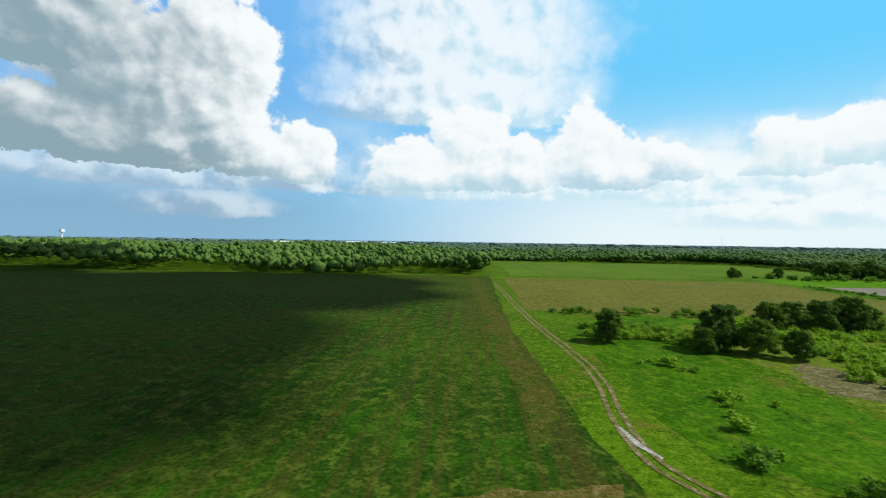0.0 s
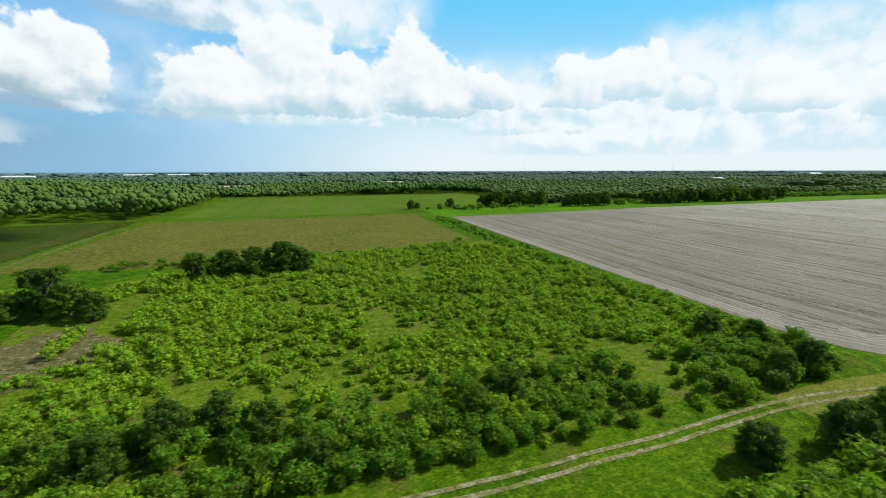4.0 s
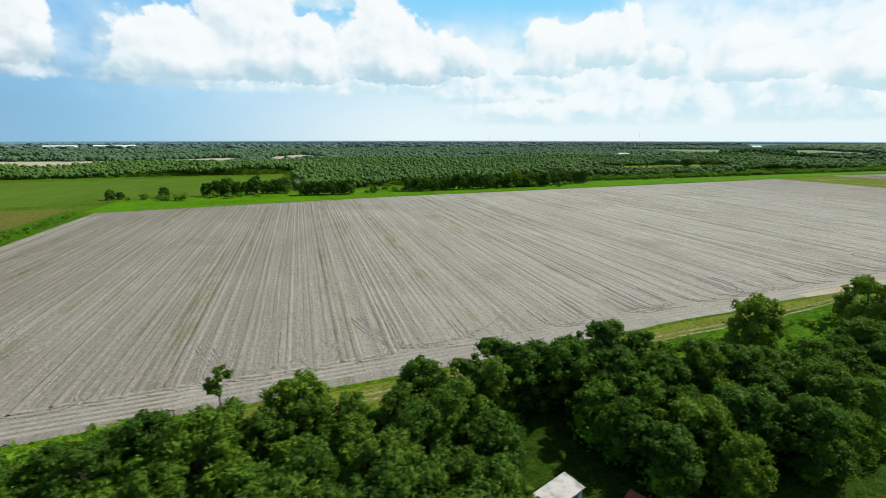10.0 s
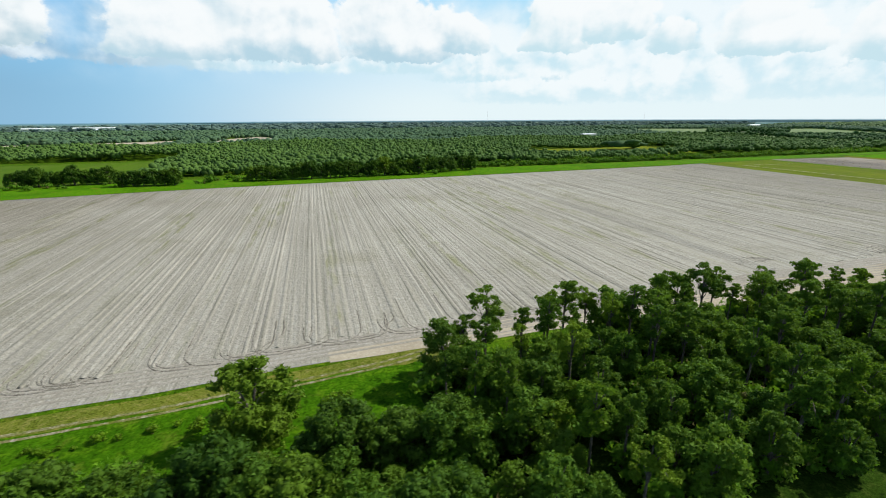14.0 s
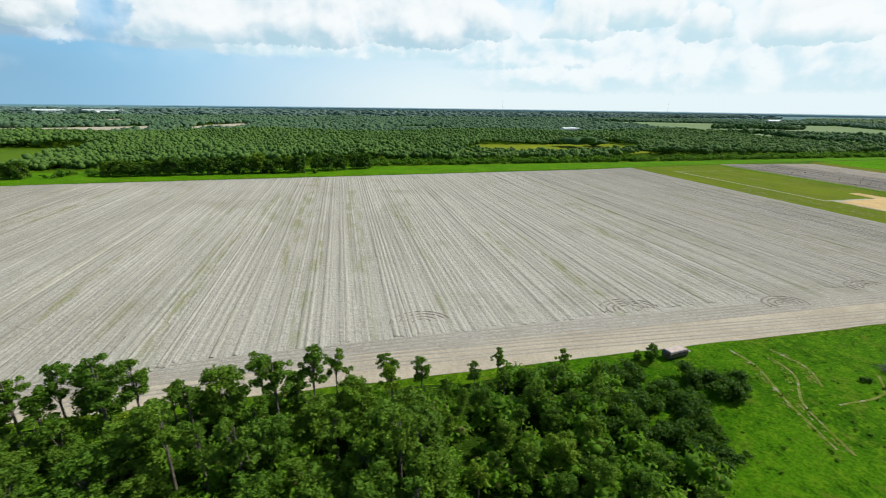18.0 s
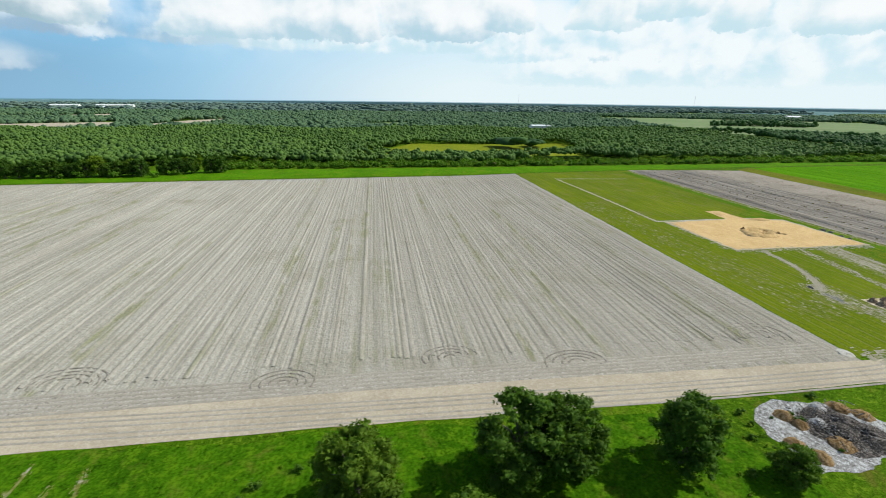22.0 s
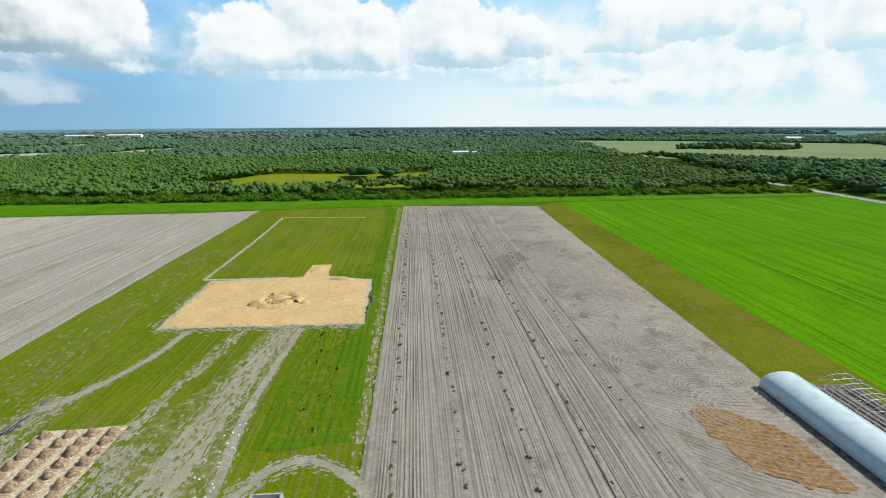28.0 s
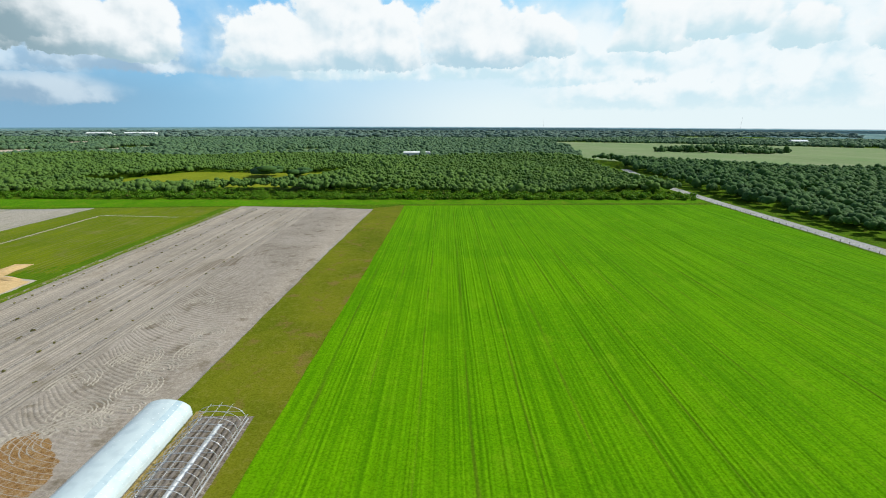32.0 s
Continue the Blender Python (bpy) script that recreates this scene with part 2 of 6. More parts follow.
# ================================================================ materials of the land
def land(name, dark, mid, light, patch=0.06, grain=1.3, rough=0.95, streak=None, third=None, bump=0.6, relief=0.15, weeds=None, across=(), mottle=0.60, lines=None, turn=0.0):
    """Growth or soil: large patches, small tufts and, if asked, streaks along the rows."""
    m, n = material(name)
    c = n.coords()
    big = n.noise(patch, 4.0, c, 0.6, 0.6)
    small = n.noise(grain, 4.0, c, 0.65)
    col = n.mix(n.ramp(big, 0.30, 0.70), dark, mid)
    col = n.mix(n.ramp(small, 0.48, 0.66, 0.0, 1.0 if mottle < 0.7 else 0.45), col, light)
    col = n.mix(n.ramp(small, 0.46, 0.32, 0.0, 0.75 if mottle < 0.7 else 0.3), col, tuple(c * (0.55 if mottle < 0.7 else 0.8) for c in dark))
    if third:
        spots = n.noise(patch * 3.1, 5.0, n.coords((1, 1, 1), 0.7), 0.7, 0.3)
        col = n.mix(n.ramp(spots, 0.52, 0.70), col, third)
    h = small
    if streak:
        sx, amount, tint = streak
        line = n.noise(1.0, 3.0, n.coords((sx, sx * 0.012, 1), turn), 0.7)
        fine = n.noise(1.0, 2.0, n.coords((sx * 3.3, sx * 0.05, 1), turn), 0.6)
        f = n.math("MULTIPLY", n.ramp(n.math("ADD", n.math("MULTIPLY", line, 0.6), n.math("MULTIPLY", fine, 0.4)), 0.42, 0.62), amount)
        col = n.mix(f, col, tint)
        h = n.math("ADD", small, line)
    if lines:
        gap, thin, tint = lines
        sway = n.math("MULTIPLY", n.noise(1.0, 3.0, n.coords((0.35, 0.012, 1))), 2.6)
        place = n.math("DIVIDE", n.math("ADD", n.add("SeparateXYZ", Vector=c).outputs[0], sway), gap)
        off = n.math("ABSOLUTE", n.math("SUBTRACT", n.math("FRACT", place), 0.5))
        worn_out = n.ramp(n.noise(1.0, 4.0, n.coords((0.5, 0.045, 1)), 0.65), 0.36, 0.60)
        col = n.mix(n.math("MULTIPLY", n.ramp(off, thin, thin * 0.3, 0.0, 0.62), worn_out), col, tint)
        pale_line = n.ramp(off, 0.5 - thin, 0.5)
        col = n.mix(n.math("MULTIPLY", pale_line, 0.22), col, light)
    if weeds:
        low = n.noise(1.0, 4.0, n.coords((0.16, 0.006, 1)), 0.6)
        spotty = n.noise(0.25, 4.0, n.coords((1.6, 0.3, 1)), 0.7)
        col = n.mix(n.math("MULTIPLY", n.ramp(low, 0.52, 0.66), n.ramp(spotty, 0.42, 0.60, 0.0, 0.8)), col, weeds)
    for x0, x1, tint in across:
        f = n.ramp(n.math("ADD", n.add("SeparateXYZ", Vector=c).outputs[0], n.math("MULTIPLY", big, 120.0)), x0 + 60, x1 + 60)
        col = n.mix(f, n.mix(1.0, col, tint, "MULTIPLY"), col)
    speck = n.noise(grain * 4, 3.0, c, 0.7)
    col = n.mix(n.ramp(speck, 0.36, 0.60), n.mix(1.0, col, (mottle, mottle, mottle * 0.95), "MULTIPLY"), col)
    n.finish(col, rough, h, bump, relief, Specular__IOR__Level=0.02)
    return m


GRASS = land("rough_grass", (0.0444, 0.106, 0.0034), (0.0808, 0.17, 0.00425), (0.129, 0.212, 0.0102), 0.05, 0.9, third=(0.121, 0.128, 0.017))
LUSH = land("lush_grass", (0.030, 0.095, 0.002), (0.055, 0.150, 0.003), (0.085, 0.180, 0.005), 0.08, 0.55, third=(0.105, 0.158, 0.012), mottle=0.66)
MOWN = land("mown_grass", (0.112, 0.158, 0.005), (0.165, 0.204, 0.006), (0.22, 0.232, 0.018), 0.03, 0.9, streak=(0.75, 0.7, (0.082, 0.138, 0.006)), third=(0.19, 0.185, 0.045), mottle=0.72, lines=(2.3, 0.14, (0.205, 0.19, 0.075)))
CROP = land("green_crop", (0.086, 0.250, 0.001), (0.116, 0.300, 0.001), (0.160, 0.345, 0.004), 0.03, 0.7, streak=(0.6, 0.7, (0.058, 0.185, 0.001)), third=(0.135, 0.30, 0.004), mottle=0.70, lines=(9.2, 0.03, (0.085, 0.12, 0.008)))
# the crop's own green, taken darker to deepen the cloud shade on it
DULL = land("dull_shaded_crop", (0.018, 0.060, 0.004), (0.036, 0.088, 0.004), (0.082, 0.125, 0.012), 0.03, 0.55, streak=(0.42, 0.62, (0.074, 0.060, 0.014)), third=(0.032, 0.115, 0.004), turn=1.50)
BROWNISH = land("weedy_stubble", (0.110, 0.110, 0.018), (0.152, 0.146, 0.026), (0.205, 0.190, 0.055), 0.04, 0.6, streak=(0.4, 0.5, (0.108, 0.155, 0.012)), turn=1.52)
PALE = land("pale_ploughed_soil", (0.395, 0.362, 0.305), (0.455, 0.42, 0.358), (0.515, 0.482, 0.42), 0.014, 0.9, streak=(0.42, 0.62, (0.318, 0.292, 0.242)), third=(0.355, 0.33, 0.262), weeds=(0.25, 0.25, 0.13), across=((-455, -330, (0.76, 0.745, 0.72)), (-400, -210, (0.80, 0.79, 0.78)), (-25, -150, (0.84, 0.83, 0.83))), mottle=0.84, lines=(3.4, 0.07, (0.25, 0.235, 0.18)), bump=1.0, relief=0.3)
DARK = land("dark_ploughed_soil", (0.29, 0.25, 0.206), (0.35, 0.304, 0.257), (0.42, 0.376, 0.325), 0.03, 0.9, streak=(0.6, 0.45, (0.20, 0.18, 0.155)), third=(0.25, 0.21, 0.165), mottle=0.84, lines=(0.95, 0.2, (0.135, 0.12, 0.105)))
SANDY = land("sandy_track", (0.40, 0.335, 0.25), (0.49, 0.415, 0.315), (0.55, 0.48, 0.38), 0.08, 1.5, mottle=0.85)
YELLOW_SAND = land("yellow_sand", (0.56, 0.375, 0.17), (0.64, 0.445, 0.22), (0.70, 0.52, 0.30), 0.12, 0.7, streak=(0.3, 0.3, (0.54, 0.36, 0.17)), mottle=0.86)
SOIL = land("bare_soil", (0.16, 0.13, 0.10), (0.24, 0.20, 0.15), (0.34, 0.30, 0.25), 0.2, 1.2)
# tree shade put into the floor's colour as a very dark green
FLOOR = land("woodland_floor_shade", (0.02, 0.045, 0.004), (0.03, 0.065, 0.005), (0.05, 0.08, 0.01), 0.1, 1.0)
ASPHALT = land("asphalt", (0.34, 0.335, 0.32), (0.42, 0.41, 0.395), (0.48, 0.47, 0.45), 0.1, 2.0)


def ragged(poly, step=4.0, rough=0.5, seed=0.0):
    """A polygon's outline, cut into short steps and made uneven."""
    out = []
    for (ax, ay), (bx, by) in zip(poly, poly[1:] + poly[:1]):
        d = math.hypot(bx - ax, by - ay)
        k = max(1, int(d / step))
        for i in range(k):
            x, y = ax + (bx - ax) * i / k, ay + (by - ay) * i / k
            q = noise.noise_vector(Vector((x * 0.13 + seed, y * 0.13, seed))) + noise.noise_vector(Vector((x * 0.6, y * 0.6, seed))) * 0.5
            out.append((x + q.x * rough, y + q.y * rough))
    return out


LAID = [0]


def settle(x, y):
    """The lie of the land by the road, which bends southwards to the east."""
    fade = float(np.interp(y, [16, 60], [1, 0]))
    return x + fade * float(np.interp(x, [-300, -200, -120, -60, 0], [0, -1, -1.9, -1.5, 0])), y + fade * float(np.interp(
        x, [-320, -260, -220, -200, -180, -160, -140, -120, -100, -80, -40, 0.5, 10, 20], [0, -0.6, -1.2, -1.7, -2.4, -3.3, -4.4, -5.3, -6.0, -6.3, -6.0, -5.5, -4, 0]))


def sheet(name, poly, z, mat, label="", rough=0.5, step=4.0, category="field", kind="structure"):
    """A flat piece of ground with an uneven edge, laid just above what lies under it."""
    LAID[0] += 1
    z += 0.0014 * (LAID[0] % 5)
    pts = ragged([settle(*p) for p in poly], step, rough, z * 10)
    me = bpy.data.meshes.new(name)
    me.from_pydata([(x, y, z) for x, y in pts], [], [list(range(len(pts)))])
    me.materials.append(mat)
    ob = new(name, me)
    if me.polygons[0].normal.z < 0:
        me.flip_normals()
    return tagged(ob, label, category, kind=kind)


def band(line, width):
    """The outline of a strip along a line."""
    left, right = [], []
    for i, (x, y) in enumerate(line):
        a, b = line[max(0, i - 1)], line[min(len(line) - 1, i + 1)]
        d = Vector((b[0] - a[0], b[1] - a[1])).normalized()
        w = width[i] if isinstance(width, (list, tuple)) else width
        left.append((x - d.y * w / 2, y + d.x * w / 2)), right.append((x + d.y * w / 2, y - d.x * w / 2))
    return left + right[::-1]


def smooth_line(line, k=8):
    """A curve through the points (Catmull-Rom)."""
    p = [line[0]] + list(line) + [line[-1]]
    out = []
    for i in range(1, len(p) - 2):
        for j in range(k):
            t = j / k
            q = [0.5 * (2 * p[i][d] + (p[i + 1][d] - p[i - 1][d]) * t + (2 * p[i - 1][d] - 5 * p[i][d] + 4 * p[i + 1][d] - p[i + 2][d]) * t * t
                        + (3 * p[i][d] - p[i - 1][d] - 3 * p[i + 1][d] + p[i + 2][d]) * t ** 3) for d in (0, 1)]
            out.append(tuple(q))
    return out + [tuple(line[-1])]


# ================================================================ the land
def ground():
    """One sheet to the horizon, rising a little far off."""
    r = np.concatenate([[0], np.geomspace(60, 3890, 26)])
    n = 96
    v, f = [(SKY_X, 0, 0)], []
    for k in r[1:]:
        z = 3.0 * max(0.0, (k - 1800) / 1800) ** 2
        v += [(SKY_X + k * math.sin(2 * math.pi * i / n), k * math.cos(2 * math.pi * i / n), z) for i in range(n)]
    tri = [(0, 1 + (i + 1) % n, 1 + i) for i in range(n)]
    quad = [(1 + j * n + i, 1 + j * n + (i + 1) % n, 1 + (j + 1) * n + (i + 1) % n, 1 + (j + 1) * n + i) for j in range(len(r) - 2) for i in range(n)]
    me = bpy.data.meshes.new("ground")
    me.from_pydata(v, [], tri + [q[::-1] for q in quad])
    me.materials.append(GRASS)
    tagged(new("ground", me), "flat rough grassland reaching to the horizon", "ground", kind="structure")


ground()
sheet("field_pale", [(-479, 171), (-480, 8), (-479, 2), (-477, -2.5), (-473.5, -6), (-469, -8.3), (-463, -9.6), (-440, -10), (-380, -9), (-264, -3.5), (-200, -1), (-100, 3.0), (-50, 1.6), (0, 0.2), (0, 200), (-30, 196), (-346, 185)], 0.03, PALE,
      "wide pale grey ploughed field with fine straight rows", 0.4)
sheet("field_dark", [(81, 207), (79.5, 3), (81, -8), (150, -8), (154, 27), (156, 100), (160, 199)], 0.03, DARK, "dark grey ploughed field with rows of weed tufts", 0.4)
sheet("field_mown", [(0.3, 200), (0.3, 1.5), (10, -0.8), (21, -4.6), (43, -2.8), (79, -2), (80.5, 205)], 0.02, MOWN, "yellow-green mown grass field with worn tracks", 0.3)
sheet("field_crop", [(177, 210), (173, 3), (172, -60), (362, -60), (364, 215)], 0.03, CROP, "vivid green crop field with faint rows", 0.3)
sheet("field_strip", [(160, 203), (156, 100), (154, 27), (150, -8), (150, -60), (172, -60), (173, 3), (177, 210)], 0.015, land("olive_grass", (0.10, 0.13, 0.007), (0.16, 0.172, 0.011), (0.2, 0.19, 0.03), 0.05, 0.7, third=(0.19, 0.14, 0.035), mottle=0.72), "strip of yellowish grass beside the crop", 0.3)
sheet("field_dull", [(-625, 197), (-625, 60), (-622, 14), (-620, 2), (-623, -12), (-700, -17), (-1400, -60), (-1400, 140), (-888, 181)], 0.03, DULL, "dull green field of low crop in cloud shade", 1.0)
sheet("field_brownish", [(-618, 188), (-619, 86), (-583, 82), (-520, 92), (-494, 100), (-494, 190)], 0.03, BROWNISH, "brownish field of weeds and stubble", 1.0)
sheet("field_far_green", [(-613, 206), (-500, 203), (-494, 222), (-440, 232), (-400, 262), (-398, 372), (-612, 350)], 0.03, land("pale_green_crop", (0.06, 0.13, 0.006), (0.09, 0.17, 0.008), (0.13, 0.19, 0.02), 0.02, 0.5, streak=(0.1, 0.5, (0.12, 0.15, 0.03)), mottle=0.8), "flat green field before the woods", 1.0)
sheet("meadow_strip", [(-484, 175), (-479, 172), (-346, 187), (0, 203), (80, 208), (175, 214), (364, 222), (364, 232), (0, 228), (-320, 230), (-484, 215)], 0.025, land("bright_meadow", (0.055, 0.165, 0.002), (0.09, 0.235, 0.003), (0.15, 0.27, 0.008), 0.05, 0.6, third=(0.15, 0.2, 0.012), mottle=0.72), "bright green grass strip behind the fields", 1.0)
sheet("paddock", [(-613, 62), (-613, 8), (-604, 2), (-592, 4), (-588, 14), (-594, 30), (-560, 78), (-600, 80)], 0.025, LUSH, "bright green open grass", 3.0)
sheet("clearing", [(-165, -3), (-40, -7), (-30, -30), (-90, -60), (-170, -60), (-160, -20)], 0.02, LUSH, "bright green grass clearing among trees", 1.5)
sheet("clearing_wood", [(-330, -11), (-270, -8), (-270, -26), (-330, -30)], 0.02, LUSH, "bright green grass clearing beside the wood", 1.5)
sheet("road_dirt", band([(-285, -3.5), (-240, -1.6), (-200, -0.9), (-150, 0.2), (-100, 1.2), (-50, -0.4), (0, -2.7), (9, -3.9), (21, -8.0), (34, -7), (50, -5.8), (80, -6)], [3, 7, 8.6, 8.2, 7.8, 7.5, 6, 6, 6, 6, 7, 5]), 0.04, SANDY, "pale sandy dirt road along the field", 0.35, 2.5, "road")
sheet("road_paved", band([(371, -200), (370, 120), (370.5, 220), (373, 300), (392, 420)], 8.0), 0.05, ASPHALT, "straight grey paved road along the crop field", 0.0, 8, "road")
sheet("field_sand", [(24, 84), (26, 53), (74, 52), (73, 82), (60, 86), (58, 99), (52, 99), (51, 86), (36, 85)], 0.05, YELLOW_SAND, "flat pad of fresh yellow sand", 0.8, 1.5)
sheet("field_margin", [(-494, 172), (-492, 60), (-489, 4), (-480.5, 2), (-480.5, 60), (-480, 170)], 0.022, LUSH, "bright green grass margin of the field", 0.9, 3.0)
sheet("bare_margin", [(-637, -1), (-629, 1.4), (-621, 2.4), (-623, -0.6), (-632, -2)], 0.04, land("reddish_weeds", (0.07, 0.085, 0.01), (0.15, 0.11, 0.03), (0.2, 0.15, 0.06), 0.2, 1.2), "reddish dry weeds at the field corner", 1.5, 1.5)
sheet("wood_floor", [(-452, -20), (-430, -18), (-400, -17), (-345, -16), (-336, -27), (-273, -25), (-273, -10), (-240, -7.5), (-200, -7), (-172, -7.5), (-158, -14), (-156, -60), (-384, -60), (-384, -44), (-386, -25), (-392, -44), (-452, -44)], 0.028, FLOOR, "floor of the wood, tree shade put into its dark green", 1.2, 3.0, "wood floor")
DARKER = land("damp_ploughed_soil", (0.285, 0.244, 0.20), (0.36, 0.31, 0.262), (0.45, 0.404, 0.35), 0.05, 0.9, third=(0.2, 0.165, 0.125), mottle=0.82)
sheet("field_damp", [(127.5, 204), (128, 100), (127.4, -8), (150, -8), (153.7, 27), (155.7, 100), (159.6, 198)], 0.038, DARKER, "darker damp side of the ploughed field", 0.8, 3.0)

# ================================================================ growth
def foliage(name, dark, light, tip, dry=None, leafy=0.0):
    """Leaves: a hue for each clump, a little light through the blade."""
    m, n = material(name)
    g = n.add("NewGeometry")
    island = g.outputs["Random Per Island"]
    whole = n.add("ObjectInfo").outputs["Random"]
    col = n.mix(island, dark, light)
    col = n.mix(n.ramp(whole, 0.2, 1.0, 0.0, 0.55), col, tip)
    big = n.noise(0.35, 3.0, n.coords())
    col = n.mix(n.ramp(big, 0.35, 0.7, 0.0, 0.5), col, n.mix(0.5, col, tip))
    stand = n.noise(0.045, 4.0, n.coords(), 0.6)
    col = n.mix(n.ramp(stand, 0.40, 0.62, 0.0, 0.7), col, n.mix(1.0, col, (1.22, 1.16, 1.0), "MULTIPLY"))
    col = n.mix(n.ramp(stand, 0.46, 0.32, 0.0, 0.6), col, n.mix(1.0, col, (0.55, 0.62, 0.75), "MULTIPLY"))
    other = n.math("FRACT", n.math("MULTIPLY", whole, 7.31))
    col = n.mix(n.ramp(other, 0.5, 1.0, 0.0, 0.8), col, n.mix(1.0, col, (0.6, 0.68, 0.8), "MULTIPLY"))
    bright = n.math("FRACT", n.math("MULTIPLY", whole, 23.7))
    col = n.mix(n.ramp(bright, 0.70, 0.95, 0.0, 0.85), col, n.mix(1.0, col, (1.75, 1.45, 1.0), "MULTIPLY"))
    if dry:
        col = n.mix(n.ramp(island, 0.93, 0.98), col, dry)
    b = n.add("BsdfPrincipled", Base__Color=col, Roughness=0.75, Specular__IOR__Level=0.2)
    if leafy:
        twig = n.noise(leafy, 4.0, n.coords(), 0.7)
        n.put(b.inputs["Normal"], n.add("Bump", Strength=0.7, Distance=0.7 / leafy, Height=twig).outputs[0])
    t = n.add("BsdfTranslucent", Color=n.mix(0.5, col, tip))
    mixed = n.add("MixShader", _0=0.40, _1=b.outputs[0], _2=t.outputs[0])
    n.add("OutputMaterial", Surface=mixed.outputs[0])
    return m


OAK = foliage("oak_leaves", (0.029, 0.083, 0.007), (0.084, 0.178, 0.013), (0.115, 0.205, 0.015))
PINE = foliage("pine_needles", (0.043, 0.118, 0.007), (0.118, 0.235, 0.017), (0.165, 0.27, 0.022))
BUSH = foliage("bush_leaves", (0.072, 0.190, 0.006), (0.152, 0.322, 0.012), (0.190, 0.345, 0.016), (0.19, 0.16, 0.05))
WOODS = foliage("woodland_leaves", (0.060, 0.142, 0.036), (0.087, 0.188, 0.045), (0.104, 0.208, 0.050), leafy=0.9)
# far woods: the blue haze of distance is put into the leaf colours
FARWOODS = foliage("far_hazed_leaves", (0.092, 0.178, 0.088), (0.13, 0.225, 0.110), (0.150, 0.24, 0.12), leafy=0.7)
HORIZON = foliage("horizon_hazed_leaves", (0.12, 0.20, 0.165), (0.155, 0.24, 0.195), (0.17, 0.25, 0.21), leafy=0.4)
BLADE = foliage("tall_grass_blades", (0.07, 0.17, 0.002), (0.13, 0.26, 0.004), (0.17, 0.28, 0.01), (0.2, 0.17, 0.05))


def lump(seed, sub=1):
    """A small uneven ball as arrays of corners and triangles."""
    bm = bmesh.new()
    bmesh.ops.create_icosphere(bm, subdivisions=sub, radius=1.0)
    v = np.array([x.co[:] for x in bm.verts])
    f = np.array([[x.index for x in p.verts] for p in bm.faces])
    bm.free()
    rs = np.random.RandomState(seed)
    return v * (1 + rs.uniform(-0.22, 0.22, (len(v), 1))), f


def crown_cluster(seed, k):
    """One crown of several uneven balls."""
    rs = np.random.RandomState(seed)
    parts, faces, c = [], [], 0
    for i in range(k):
        v, f = lump(seed * 13 + i, 1)
        a, r = rs.uniform(0, 6.28), (1.0 if i == 0 else rs.uniform(0.34, 0.62))
        off = np.zeros(3) if i == 0 else np.array([math.cos(a) * 0.72, math.sin(a) * 0.72, rs.uniform(-0.1, 0.75)])
        parts.append(v * r * (0.68 if i == 0 else 1.0) + off), faces.append(f + c)
        c += len(v)
    return np.concatenate(parts), np.concatenate(faces)


def many(base, place, size, turn, squash):
    """Copies of one small mesh, joined: their corners and faces."""
    v, f = base
    n = len(place)
    c, s = np.cos(turn), np.sin(turn)
    q = v[None] * np.stack([size, size, size * squash], 1)[:, None]
    x = q[..., 0] * c[:, None] - q[..., 1] * s[:, None]
    y = q[..., 0] * s[:, None] + q[..., 1] * c[:, None]
    out = np.stack([x, y, q[..., 2]], -1) + np.asarray(place)[:, None]
    return out.reshape(-1, 3), (f[None] + (np.arange(n) * len(v))[:, None, None]).reshape(-1, f.shape[1])


def inside(poly, p):
    x, y = p[:, 0], p[:, 1]
    out = np.zeros(len(p), bool)
    for (ax, ay), (bx, by) in zip(poly, poly[1:] + poly[:1]):
        hit = ((ay > y) != (by > y)) & (x < (bx - ax) * (y - ay) / (by - ay + 1e-9) + ax)
        out ^= hit
    return out


def woods(name, poly, gap, high, holes=(), mat=None, seed=1, label="", lumps=5, limit=30000):
    """A far wood: crowns packed close over the whole stretch, one joined mesh."""
    rs = np.random.RandomState(seed)
    lo, hi = np.min(poly, 0), np.max(poly, 0)
    nx, ny = int((hi[0] - lo[0]) / gap) + 1, int((hi[1] - lo[1]) / gap) + 1
    gx, gy = np.meshgrid(np.arange(nx), np.arange(ny))
    p = np.stack([lo[0] + (gx + 0.5 * (gy % 2)) * gap, lo[1] + gy * gap], -1).reshape(-1, 2) + rs.uniform(-0.45, 0.45, (nx * ny, 2)) * gap
    keep = inside(poly, p)
    for h in holes:
        keep &= ~inside(h, p)
    p = p[keep][:limit]
    n = len(p)
    odd = rs.uniform(0, 1, n) ** 3
    size = gap * (0.52 + 0.42 * odd) * (1 + 0.2 * np.sin(p[:, 0] * 0.05 + p[:, 1] * 0.031))
    tall = high * (rs.uniform(0.80, 1.02, n) + 0.22 * odd) * (1 + 0.25 * np.sin(p[:, 0] * 0.021 + 2 * np.sin(p[:, 1] * 0.013)))
    parts, faces, k = [], [], 0
    for i in range(4):
        m = np.arange(n) % 4 == i
        squash = rs.uniform(0.75, 1.15, m.sum()) * np.minimum(1.0, high * 0.8 / size[m])
        z = np.maximum(tall[m] - size[m] * squash, size[m] * 0.3)
        v, f = many(crown_cluster(seed * 7 + i, lumps), np.column_stack([p[m], z]), size[m], rs.uniform(0, 6.28, m.sum()), squash)
        parts.append(v), faces.append(f + k)
        k += len(v)
    ob = new(name, np_mesh(name, np.concatenate(parts), np.concatenate(faces), mat or WOODS, smooth=True))
    return tagged(ob, label or "dark green woodland with a closed uneven canopy", "woods", kind="stuff")


